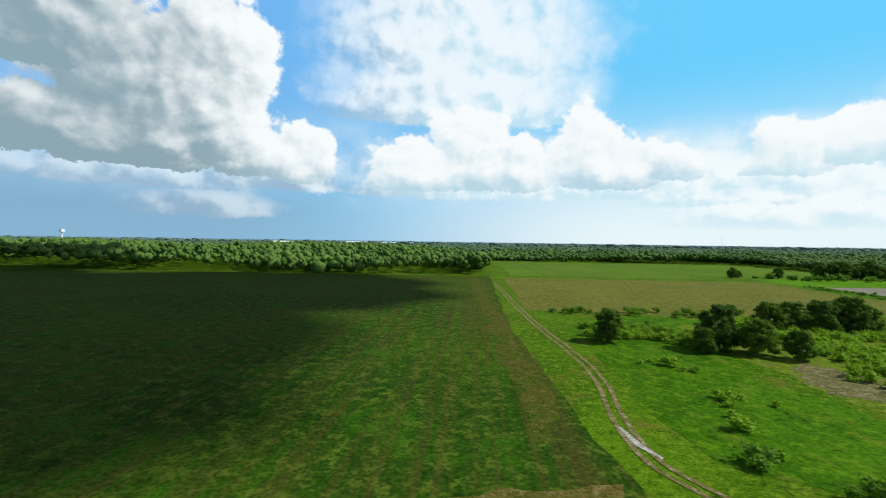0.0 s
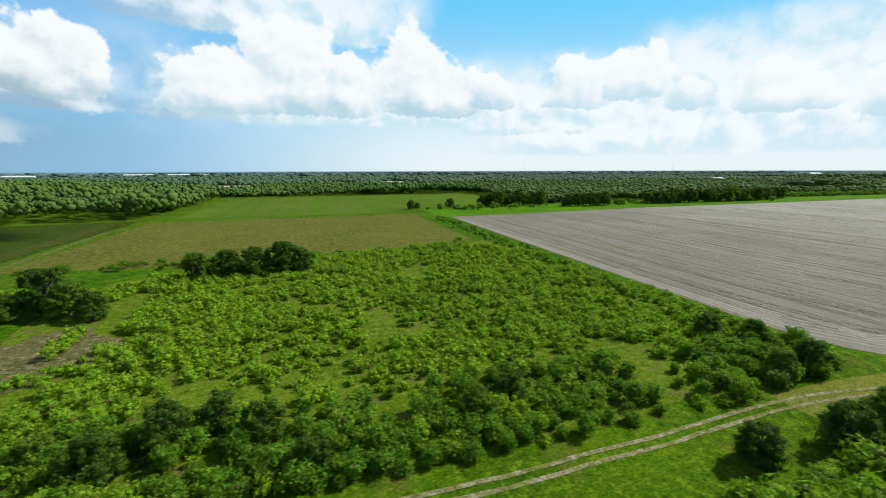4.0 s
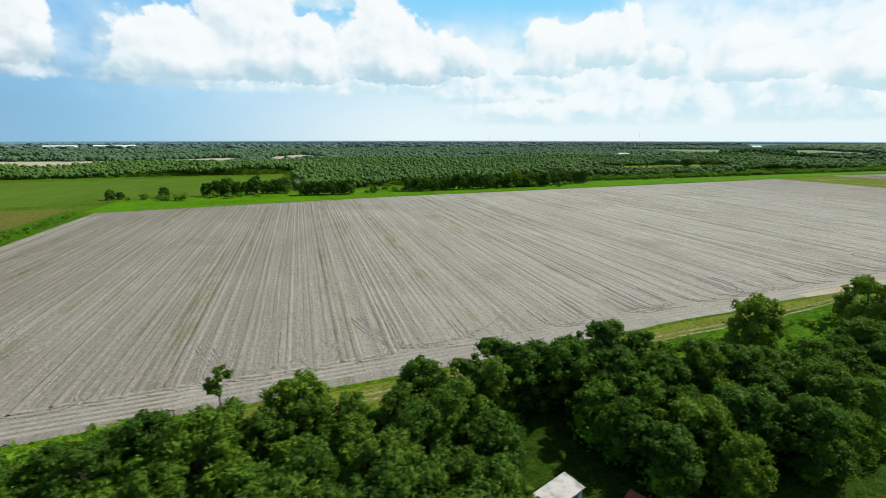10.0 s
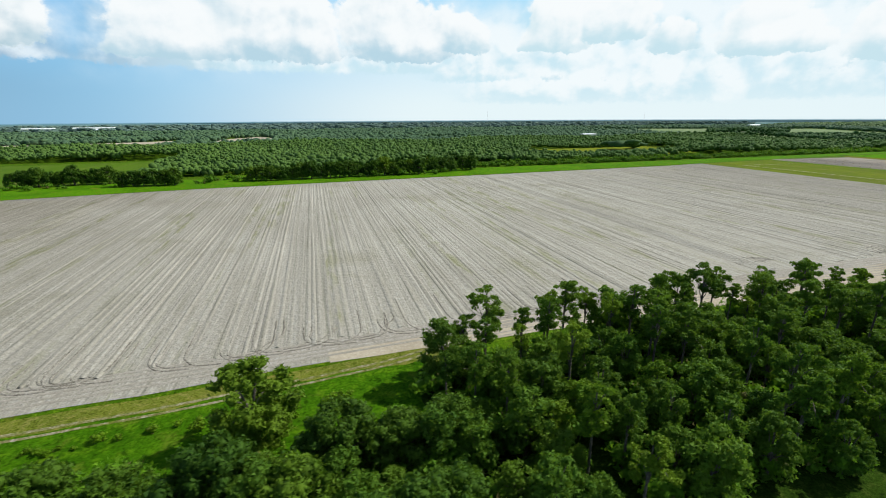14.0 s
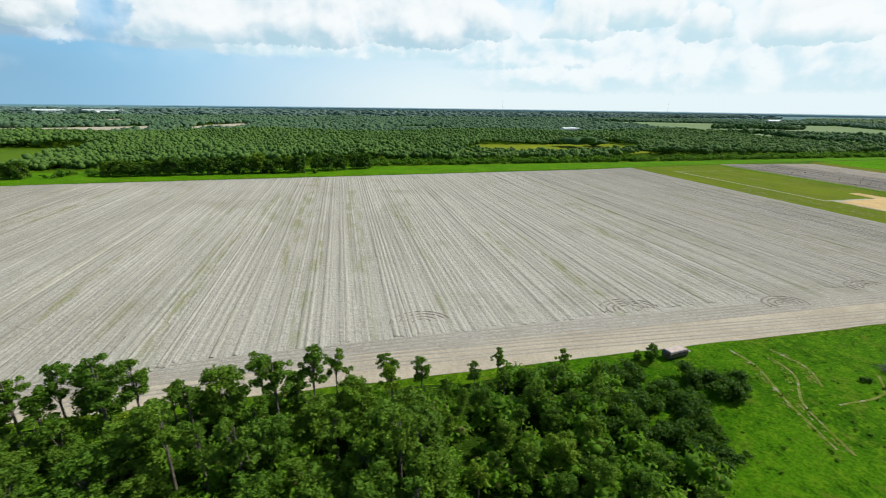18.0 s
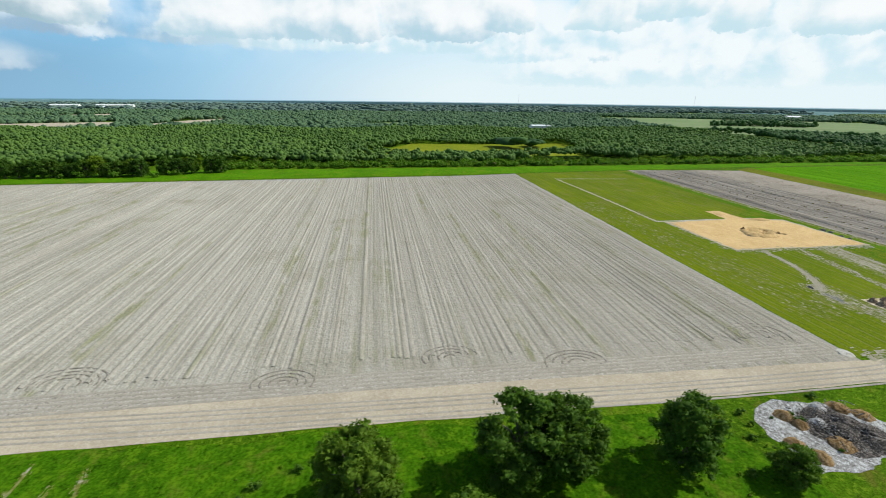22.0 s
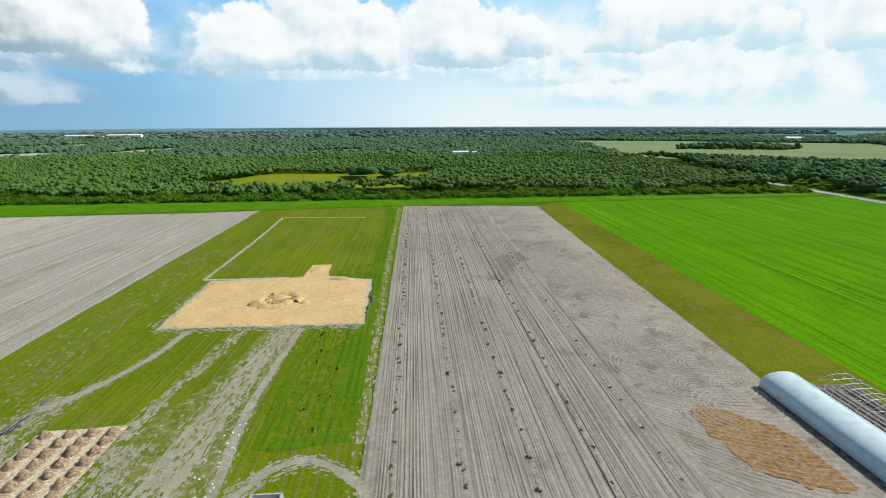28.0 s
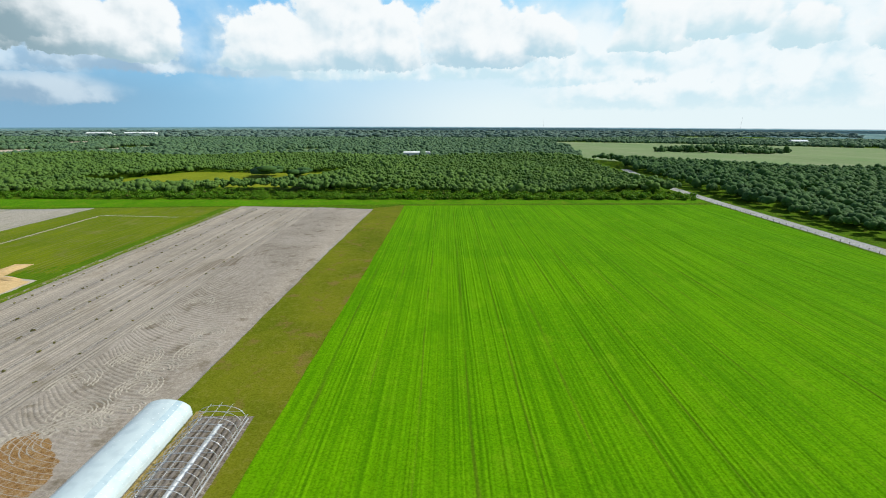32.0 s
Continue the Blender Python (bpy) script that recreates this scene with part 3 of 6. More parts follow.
CLEARING = [(-97, 300), (-8, 284), (88, 284), (112, 385), (20, 380), (-50, 390)]
EAST_FIELDS = [(440, 830), (395, 560), (500, 420), (740, 400), (1068, 827), (739, 1031), (456, 1116)]
WEST_STRIP = [(-1000, 640), (-650, 480), (-450, 610), (-500, 780), (-640, 705), (-960, 760)]
WHITE_STRIP = [(-1600, 950), (-820, 760), (-620, 960), (-690, 1120), (-830, 970), (-1500, 1120)]
MID_STRIP = [(-450, 640), (-340, 650), (-350, 800), (-385, 910), (-430, 810)]
SMALL_STRIP = [(-80, 640), (0, 670), (-8, 800), (-95, 768)]
FAR_STRIPS = [[(-1500, 1330), (-700, 1500), (-650, 1720), (-1500, 1560)], [(-200, 1800), (500, 1850), (480, 2160), (-220, 2080)], [(900, 1300), (1500, 1150), (1560, 1480), (950, 1560)],
              [(-1300, 1050), (-1000, 1080), (-960, 1150), (-1280, 1120)]]
DRY = land("dry_pasture", (0.155, 0.215, 0.095), (0.225, 0.265, 0.14), (0.29, 0.31, 0.175), 0.012, 0.2, streak=(0.03, 0.5, (0.15, 0.25, 0.09)), mottle=0.9, bump=0.1)
for poly, name, mat, text in ([(CLEARING, "meadow_clearing", land("yellow_meadow", (0.16, 0.20, 0.01), (0.22, 0.25, 0.014), (0.27, 0.28, 0.04), 0.03, 0.5, mottle=0.75), "yellow-green meadow in a clearing of the wood"), (EAST_FIELDS, "pasture_far", DRY, "wide pale pasture far beyond the wood"),
                               (WEST_STRIP, "strip_far", SANDY, "pale strip of bare land far off"), (MID_STRIP, "strip_far", SANDY, "pale strip of bare land far off"),
                               (WHITE_STRIP, "strip_far", SANDY, "pale strip of bare land far off"), (SMALL_STRIP, "strip_far", DRY, "pale dry strip in the far wood")] + [(p, "strip_far", DRY, "pale strip of farmland near the horizon") for p in FAR_STRIPS]):
    sheet(name, poly, 0.06, mat, text, 3.0, 20)
OPEN = [CLEARING, EAST_FIELDS, WEST_STRIP, WHITE_STRIP, MID_STRIP, SMALL_STRIP] + FAR_STRIPS


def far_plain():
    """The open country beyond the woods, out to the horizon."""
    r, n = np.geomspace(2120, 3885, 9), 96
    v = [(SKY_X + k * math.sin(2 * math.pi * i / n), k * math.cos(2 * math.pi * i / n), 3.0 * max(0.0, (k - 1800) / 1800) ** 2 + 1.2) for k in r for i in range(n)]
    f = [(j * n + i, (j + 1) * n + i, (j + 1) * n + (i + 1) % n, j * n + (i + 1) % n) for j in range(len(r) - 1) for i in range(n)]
    # haze put into the plain's own colour as blue-green
    me = np_mesh("far_plain", v, f, land("hazed_plain", (0.085, 0.165, 0.165), (0.125, 0.215, 0.215), (0.175, 0.265, 0.265), 0.0035, 0.012, third=(0.30, 0.36, 0.33), mottle=0.88, bump=0.0))
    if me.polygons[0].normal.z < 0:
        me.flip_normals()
    tagged(new("far_plain", me), "distant plain of woods and fields with painted blue-green haze", "plain", kind="structure")


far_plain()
woods("woodland", [(-390, 238), (-190, 250), (364, 254), (364, 560), (-640, 560), (-640, 386), (-395, 384)], 4.8, 7.4, OPEN, seed=3, lumps=4)
woods("woodland_west", [(-626, 204), (-888, 184), (-1500, 140), (-1700, 560), (-642, 560), (-642, 386), (-620, 370)], 5.2, 10.5, OPEN, seed=4, lumps=3)
woods("woodland_east", [(386, 60), (900, -100), (1100, 560), (400, 560), (396, 400), (386, 300)], 6.0, 9, OPEN, seed=5, lumps=3)
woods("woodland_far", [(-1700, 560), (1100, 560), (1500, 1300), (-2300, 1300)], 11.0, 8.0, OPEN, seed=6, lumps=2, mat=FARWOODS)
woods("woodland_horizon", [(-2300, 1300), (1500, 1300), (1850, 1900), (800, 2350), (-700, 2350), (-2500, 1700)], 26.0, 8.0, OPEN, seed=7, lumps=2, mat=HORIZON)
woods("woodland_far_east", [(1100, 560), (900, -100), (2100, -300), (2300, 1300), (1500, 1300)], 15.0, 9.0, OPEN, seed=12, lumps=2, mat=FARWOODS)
woods("pasture_trees", [(560, 720), (700, 660), (800, 700), (640, 770)], 10.0, 9, seed=8, lumps=4, label="clump of dark trees in the far pasture")
woods("clearing_trees", [(-60, 345), (60, 338), (90, 352), (-40, 360)], 21.0, 6.0, seed=9, lumps=5, label="scattered trees in the meadow clearing")

# ================================================================ trees, one by one
BARK_M, bn = material("bark")
bn.finish(bn.mix(bn.ramp(bn.noise(6.0, 4.0, bn.coords((1, 1, 0.2))), 0.35, 0.7), (0.07, 0.055, 0.042), (0.19, 0.16, 0.13)), 0.9, bn.noise(9.0), 0.7, 0.04)


def leaf_shell(rs, lobes, count, size, flat=0.35, thin=0.55):
    """Small leaf sprays set over the round lobes of a crown, each one blade of three corners."""
    v, f = [], []
    rad = np.array([l[3] for l in lobes])
    count = int(count * 1.9)
    share = np.maximum((count * rad ** 2 / (rad ** 2).sum()).astype(int), 4)
    k = 0
    for (cx, cy, cz, r), m in zip(lobes, share):
        d = rs.normal(size=(m, 3))
        d[:, 2] = d[:, 2] * 0.8 + flat
        d /= np.linalg.norm(d, axis=1, keepdims=True)
        p = np.array([cx, cy, cz]) + d * r * rs.uniform(0.70, 1.30, (m, 1)) * np.array([1, 1, 0.85])
        up = d + rs.normal(size=(m, 3)) * 0.8
        up /= np.linalg.norm(up, axis=1, keepdims=True)
        a = np.cross(up, rs.normal(size=(m, 3)))
        a /= np.linalg.norm(a, axis=1, keepdims=True)
        b = np.cross(up, a)
        s = size * rs.uniform(0.6, 1.35, (m, 1))
        q = np.stack([p - a * s, p - b * s * thin + a * s * 0.3 + up * s * 0.18, p + a * s * 0.75 + b * s * thin], 1)
        v.append(q.reshape(-1, 3))
        f.append((k + 3 * np.arange(m))[:, None] + np.arange(3))
        k += 3 * m
    return np.concatenate(v), np.concatenate(f)


def cores(rs, lobes, scale=0.86):
    v, f, k = [], [], 0
    for i, (cx, cy, cz, r) in enumerate(lobes):
        a, b = lump(int(rs.randint(9999)), 1)
        v.append(a * r * scale * np.array([1, 1, 0.85]) + np.array([cx, cy, cz]))
        f.append(b + k)
        k += len(a)
    return np.concatenate(v), np.concatenate(f)


def join(*parts):
    v, f, k = [], [], 0
    for a, b in parts:
        v.append(a), f.append(b + k)
        k += len(a)
    return np.concatenate(v), np.concatenate(f)


def tube(path, radii, sides=6):
    """A tapered limb along a path, closed at its end."""
    v, f = [], []
    for (x, y, z), r in zip(path, radii):
        v += [(x + r * math.cos(2 * math.pi * i / sides), y + r * math.sin(2 * math.pi * i / sides), z) for i in range(sides)]
    for j in range(len(path) - 1):
        for i in range(sides):
            a, b = j * sides + i, j * sides + (i + 1) % sides
            f += [(a, b, b + sides), (a, b + sides, a + sides)]
    return np.array(v), np.array(f)


def limbs(rs, height, girth, tips):
    parts = [tube([(0, 0, -0.1), (rs.uniform(-.1, .1), rs.uniform(-.1, .1), height * 0.5), (0, 0, height)], [girth * 1.3, girth, girth * 0.55])]
    for x, y, z in tips:
        h = height * rs.uniform(0.55, 0.95)
        parts.append(tube([(0, 0, h * 0.8), (x * 0.45, y * 0.45, h + (z - h) * 0.55), (x, y, z)], [girth * 0.55, girth * 0.35, girth * 0.12], 5))
    return join(*parts)


def tree_kind(name, seed, style):
    """The meshes of one tree: trunk with limbs, and crown."""
    rs = np.random.RandomState(seed)
    lobes = []
    if style in ("oak", "broad"):
        h, w, k, big, flat = (9.2, 4.7, 96, 1.15, 0.56) if style == "oak" else (8.8, 3.3, 52, 0.92, 0.58)
        lean = rs.uniform(-0.5, 0.5, 2) * (0.4 if style == "oak" else 1.0)
        for i in range(k):
            a, t = rs.uniform(0, 6.28), rs.uniform(0, 1) ** 0.38
            z = h * (0.12 + 0.80 * rs.uniform(0, 1) ** 0.85)
            wide = math.sqrt(max(0.06, 1 - ((z - h * 0.40) / (h * flat)) ** 2)) * (1 + (0.07 if style == "oak" else 0.2) * math.sin(3 * a + seed))
            r = rs.uniform(0.42, big) * (1.15 - 0.25 * z / h)
            lobes.append((math.cos(a) * t * (w - r * 0.7) * wide + lean[0] * z / h, math.sin(a) * t * (w - r * 0.7) * wide + lean[1] * z / h, z, r))
        leaf, count, th, g, mat = (0.27, 2900, 4.5, 0.32, OAK) if style == "oak" else (0.27, 1750, 4.5, 0.2, PINE)
    elif style == "pine":
        h = 11.5
        for i in range(11):
            t = (i + rs.uniform(0, 1)) / 11
            z = h * (0.56 + 0.42 * t)
            out, a = (2.6 - 1.6 * t) * rs.uniform(0.3, 1.1), rs.uniform(0, 6.28)
            for j in range(5):
                lobes.append((math.cos(a) * out + rs.normal() * 0.5, math.sin(a) * out + rs.normal() * 0.5, z + rs.normal() * 0.14, rs.uniform(0.26, 0.52)))
        leaf, count, th, g, mat = 0.25, 1300, h * 0.95, 0.15, PINE
    elif style == "bush":
        for i in range(8):
            a, t = rs.uniform(0, 6.28), rs.uniform(0, 0.85)
            lobes.append((math.cos(a) * t, math.sin(a) * t, rs.uniform(0.45, 1.6), rs.uniform(0.4, 0.75)))
        leaf, count, th, g, mat = 0.16, 380, 0.9, 0.06, BUSH
    tips = [l[:3] for l in lobes[:: {"oak": 6, "broad": 6, "pine": 5, "bush": 4}[style]]]
    v, f = limbs(rs, th, g, tips)
    trunk = np_mesh("trunk", v, f, BARK_M)
    v, f = join(leaf_shell(rs, lobes, count, leaf), cores(rs, lobes, {"oak": 0.78, "pine": 0.25}.get(style, 0.64)))
    return trunk, np_mesh("crown", v, f, mat)


KINDS = {s: [tree_kind(s, 40 + 11 * i + len(s), s) for i in range(k)] for s, k in (("oak", 5), ("broad", 5), ("pine", 5), ("bush", 6))}
NAMES = {"oak": ("oak_tree", "dark green round-crowned oak standing in grass", "tree"),
         "broad": ("broadleaf_tree", "green leafy tree in the dense wood", "tree"),
         "pine": ("pine_tree", "tall slender pine with an open tufted crown", "tree"),
         "bush": ("bush", "green leafy bush in the scrub", "bush")}


def plant(style, x, y, scale=1.0, tall=1.0, label="", group="", z=0.0):
    name, text, cat = NAMES[style]
    x, y = settle(x, y)
    i = random.randrange(len(KINDS[style]))
    trunk, crown = KINDS[style][i]
    ob = new(name)
    ob.matrix_basis = pose(x, y, z, 0, 0, random.uniform(0, 360)) @ Matrix.Diagonal((scale, scale, scale * tall, 1))
    for what, me in (("trunk" if style != "bush" else "stems", trunk), ("crown", crown)):
        new(what, me).parent = ob
    return tagged(ob, label or text, cat, group)


random.seed(5)
WOOD = [(-449, -21), (-430, -19), (-400, -18), (-345, -17), (-338, -28), (-272, -26), (-272, -11), (-240, -8), (-200, -7.5), (-172, -8), (-160, -14), (-158, -44), (-449, -44)]
SHED_GAP = [(-366, -24), (-361, -24), (-351, -46), (-371, -46), (-371, -33.5)]
spots = []
tries = np.random.RandomState(16).uniform((-449, -44), (-158, -7), (9000, 2))
tries = tries[inside(WOOD, tries) & ~inside(SHED_GAP, tries)]
for x, y in tries.tolist():
    if (y < -29 and x < -395) or y < -41:
        continue
    gap = 4.1 if x < -335 else 3.5
    if all((x - a) ** 2 + (y - b) ** 2 > gap * gap for a, b in spots):
        spots.append((x, y))
for x, y in spots:
    edge = y > -15
    if x > -272:
        style = "pine" if random.random() < (0.62 if edge else 0.3) else "broad"
        s = random.uniform(0.6, 1.05) * (0.62 if x > -186 else 1.0)
    else:
        style = random.choice(("oak", "oak", "broad"))
        s = random.uniform(0.6, 0.98) if x > -398 else random.uniform(0.5, 0.8)
    plant(style, x, y, s, random.uniform(0.9, 1.1), group="trees of the wood")

# ---- single oaks, scrub and hedges
random.seed(11)


def grove(style, rows, label="", group=""):
    for x, y, s in rows:
        plant(style, x, y, s * random.uniform(0.94, 1.06), random.uniform(0.92, 1.08), label, group)


grove("oak", [(-88.3, -16, 1.15), (-68.6, -13.6, 1.22), (-62.6, -13.4, 1.12), (-47.5, -15.6, 1.08), (-293.5, -19.5, 1.12), (-321, -20, 0.98)],
      "dark green rounded oak standing alone on bright grass", "lone oaks")
grove("oak", [(-84, -25, 0.95), (-77, -24.5, 1.0), (-92, -27, 0.8), (-101, -32, 0.7), (9.5, -19.5, 0.85), (16, -20, 0.8), (30, -15.5, 0.7), (25, -17, 0.45), (-7, -20, 0.6), (-36, -20, 0.62)],
      "dark green oak in the roadside copse", "copse")
grove("oak", [(-571, 64.5, 0.68), (-565.3, 66.5, 0.8), (-559.6, 65.6, 0.76), (-553.5, 66.8, 0.84), (-549.5, 67.5, 0.7)], "dark oak in a short row in the scrub", "row of oaks")
grove("oak", [(-608, 51, 0.62), (-590, 48, 0.85), (-585.5, 45, 0.66), (-581, 42, 0.5), (-594, 45, 0.5)], "round dark oak among low scrub", "scrub oaks")
grove("oak", [(-559, 1, 0.5), (-563, -2, 0.48), (-555, 3, 0.42), (-568, 0.5, 0.4), (-551, 0, 0.42), (-547, -5.5, 0.4), (-532, -3, 0.42), (-527, 0, 0.36), (-495, -4.5, 0.4), (-490, -4.5, 0.42), (-493, 7, 0.42), (-488.5, 3.5, 0.4), (-503, -16, 0.5), (-497, -15.5, 0.52), (-512, -15, 0.4)], "dark leafy small oak beside the dirt track", "track oaks")
HEDGE_ROW = [(-489, 220, 0.62), (-485, 222, 0.45), (-463.5, 222, 0.66)] + [(-441 + 5.4 * i, 222 + 0.35 * i, 0.86 + 0.12 * (i % 3)) for i in range(9)]
grove("oak", HEDGE_ROW, "dark oak in the hedge row behind the field", "hedge trees")
grove("oak", [(-386 + 5.2 * i, 209 - 0.4 * i, 0.92 + 0.12 * (i % 2)) for i in range(6)] + [(-321, 210.5, 0.95), (-315, 209.5, 1.0), (-310, 208.5, 0.9)],
      "dark oak in the hedge row behind the field", "hedge trees")
grove("oak", [(-304 + 5.6 * i, 209 + 0.15 * i + (i * 7 % 3) - 1, 0.84 + 0.1 * (i % 4)) for i in range(16)] + [(-209, 216, 1.0), (-202, 217, 1.0), (-196, 219, 1.1), (-186, 221, 1.0), (-180, 221, 1.1)],
      "dark oak in the tree line before the wood", "tree line")
grove("broad", [(-145.0, -6.6, 0.34), (-147.2, -6.0, 0.2)], "small leafy tree beside the wrecked van")
grove("pine", [(-398.5, -13, 0.62), (-159, -13, 0.45), (-162, -9, 0.42)], "thin pine at the edge of the field track")

TRACK_SAND = land("grassy_sand", (0.17, 0.18, 0.04), (0.28, 0.25, 0.13), (0.38, 0.33, 0.23), 0.12, 1.1, third=(0.17, 0.2, 0.03))
TRACK_EARTH = land("track_earth", (0.13, 0.12, 0.03), (0.21, 0.165, 0.07), (0.30, 0.25, 0.15), 0.15, 1.2)
TRACK = smooth_line([(-624, 163), (-620, 76), (-616, 34), (-618, 12), (-616, 3), (-606, -6), (-570, -10), (-539, -11), (-515, -10), (-498, -9), (-475, -11.8), (-456, -13),
                     (-420, -13), (-398, -13.6), (-354, -11.4), (-315, -10.6), (-292, -9.2), (-274, -7), (-262, -3)], 6)
for side in (-0.6, 0.6):
    line = []
    for i, (x, y) in enumerate(TRACK):
        a, b = TRACK[max(0, i - 1)], TRACK[min(len(TRACK) - 1, i + 1)]
        d = Vector((b[0] - a[0], b[1] - a[1])).normalized()
        line.append((x - d.y * side, y + d.x * side))
    cut = [p for p in line if p[0] > -602]
    sheet("track_rut", band(cut, 0.5), 0.045, TRACK_SAND, "pale sandy wheel rut of the farm track", 0.18, 1.5, "track")
    sheet("track_rut_grassy", band([p for p in line if p[0] <= -600], 0.55), 0.045, TRACK_EARTH, "worn grassy wheel rut of the farm track", 0.2, 2.0, "track")
sheet("track_bare_patch", band([(-618.4, 13), (-618, 9.5), (-616.8, 7.2)], [0.3, 0.7, 0.3]), 0.055, land("white_sand", (0.36, 0.33, 0.28), (0.46, 0.43, 0.38), (0.54, 0.51, 0.46), 0.2, 2.0), "washed white sand on the track", 0.25, 0.7, "track")
sheet("track_bare_patch", band([(-478, -12), (-466, -12.6), (-455, -12.6)], [0.8, 2.2, 1.0]), 0.055, SANDY, "washed pale sand on the track", 0.3, 0.8, "track")
sheet("verge", [(-478, -7.5), (-440, -11), (-380, -10), (-264, -4.5), (-264, -9), (-300, -12.5), (-380, -15.5), (-440, -15), (-500, -13.5), (-500, -7)], 0.018,
      land("dry_verge", (0.13, 0.16, 0.02), (0.18, 0.20, 0.025), (0.22, 0.21, 0.05), 0.1, 1.0), "yellow-green grassy verge beside the track", 0.6, 3.0, "verge")
sheet("bare_patch", [(-590, 33), (-582, 38), (-572, 32), (-570, 21), (-578, 18), (-588, 24)], 0.035, land("dry_twigs", (0.10, 0.10, 0.03), (0.16, 0.14, 0.055), (0.26, 0.22, 0.13), 0.25, 1.2, third=(0.09, 0.13, 0.015)), "dry brown bare patch in the scrub", 3.5, 1.2, "bare ground")

sheet("field_weedy_edge", band([(-634, 190), (-629.5, 100), (-626.8, 50), (-626, 26), (-626, 8)], [6, 5.5, 4.5, 3.5, 2.5]), 0.04, land("rusty_weeds", (0.050, 0.075, 0.006), (0.078, 0.080, 0.012), (0.115, 0.100, 0.025), 0.12, 0.9, third=(0.05, 0.100, 0.006)), "rusty brown weeds along the edge of the crop", 2.4, 1.5, "weeds")
PADDOCK = [(-612, 8), (-616, 34), (-611, 36), (-601, 33), (-589.5, 27), (-587.5, 11), (-595, 7.5), (-603, 3), (-609, 2)]
SCRUB = [(-606.5, 3), (-604, -3.5), (-570, -7), (-539, -8), (-498, -7), (-484, -5), (-482.6, 1), (-483.6, 30), (-486, 60), (-489, 104), (-520, 88), (-560, 78), (-606, 72), (-612, 60), (-613, 40), (-611, 34)]
BARE = [(-589, 36), (-580, 40.5), (-571, 36), (-571, 28), (-575, 23.5), (-582.6, 16), (-588.5, 24)]
sheet("scrub_floor", [(-606, 0), (-570, -6), (-500, -6), (-485, -2), (-485, 40), (-490, 98), (-520, 86), (-560, 76), (-588, 70), (-590, 30), (-586, 12), (-596, 6)], 0.03,
      land("dry_scrub_grass", (0.075, 0.135, 0.006), (0.125, 0.195, 0.009), (0.18, 0.22, 0.025), 0.09, 1.0, third=(0.15, 0.135, 0.04)), "olive and brown rough grass under the scrub", 2.5, 3.0, "rough grass")
near_spots, far_spots = [], []
cells = {}
tries = np.random.RandomState(17).uniform((-616, -8), (-482, 104), (60000, 2))
luck = np.random.RandomState(18).uniform(size=len(tries))
tries = tries[inside(SCRUB, tries) & ~(inside(PADDOCK, tries) & (luck > 0.02)) & ~(inside(BARE, tries) & (luck > 0.22))]
for x, y in tries.tolist():
    thick = noise.noise(Vector((x * 0.06, y * 0.06, 3.0))) + 0.5 * noise.noise(Vector((x * 0.17, y * 0.17, 9.0))) + (0.42 if x > -575 or y < 12 else -0.10) - max(0, y - 78) * 0.02
    if thick < random.uniform(0.02, 0.46):
        continue
    gap = 1.25 + 0.5 * max(0.0, min(1.0, 0.5 + noise.noise(Vector((x * 0.05, y * 0.05, 6.0)))))
    key = (int(x / 1.8), int(y / 1.8))
    if any((x - a) ** 2 + (y - b) ** 2 < gap * gap for i in (-1, 0, 1) for j in (-1, 0, 1) for a, b in cells.get((key[0] + i, key[1] + j), ())):
        continue
    cells.setdefault(key, []).append((x, y))
    (near_spots if y < 5 and len(near_spots) < 290 else far_spots).append((x, y))
for x, y in near_spots:
    plant("bush", x, y, random.uniform(0.55, 1.35), random.uniform(0.7, 1.15), group="scrub bushes")


def thicket(name, spots, lo, hi, seed, label, mat=None, leaves=120):
    """Bushes past counting, joined: cores and leaf sprays."""
    rs = np.random.RandomState(seed)
    bases = []
    for i in range(4):
        lobes = [(rs.uniform(-0.7, 0.7), rs.uniform(-0.7, 0.7), rs.uniform(0.35, 1.3), rs.uniform(0.4, 0.75)) for _ in range(6)]
        bases.append(join(leaf_shell(rs, lobes, leaves * 1.25, 0.18), cores(rs, lobes, 0.64)))
    p = np.array(spots)
    parts = []
    for i in range(4):
        q = p[i::4]
        if len(q):
            parts.append(many(bases[i], np.column_stack([q, np.zeros(len(q))]), rs.uniform(lo, hi, len(q)), rs.uniform(0, 6.28, len(q)), rs.uniform(0.75, 1.1, len(q))))
    v, f = join(*parts)
    return tagged(new(name, np_mesh(name, v, f, mat or BUSH)), label, "scrub", kind="stuff")


thicket("scrub", far_spots, 0.38, 1.25, 21, "dense light green scrub of low bushes", leaves=88)
rs = np.random.RandomState(9)
hedge = [(-486 + rs.normal() * 2.2, y + rs.uniform(-1, 1)) for y in np.arange(2, 172, 0.9)]
thicket("hedge_scrub", [h for h in hedge if h[0] < -482.5], 0.35, 0.9, 22, "strip of low green bushes along the field edge", leaves=90)
strip = [(rs.uniform(-190, 366), 231 + abs(rs.normal()) * 12) for _ in range(860)] + [(rs.uniform(-480, -200), rs.uniform(205, 222)) for _ in range(60)]
thicket("edge_scrub", strip, 1.0, 3.0, 23, "loose green bushes before the wood", leaves=70)
fill = [(x + rs.uniform(-2, 2), y + rs.uniform(-2, 2)) for x, y in spots if y < -11 for _ in range(2)]
thicket("undergrowth", fill, 1.0, 2.4, 24, "green undergrowth between the trees of the wood", leaves=110)
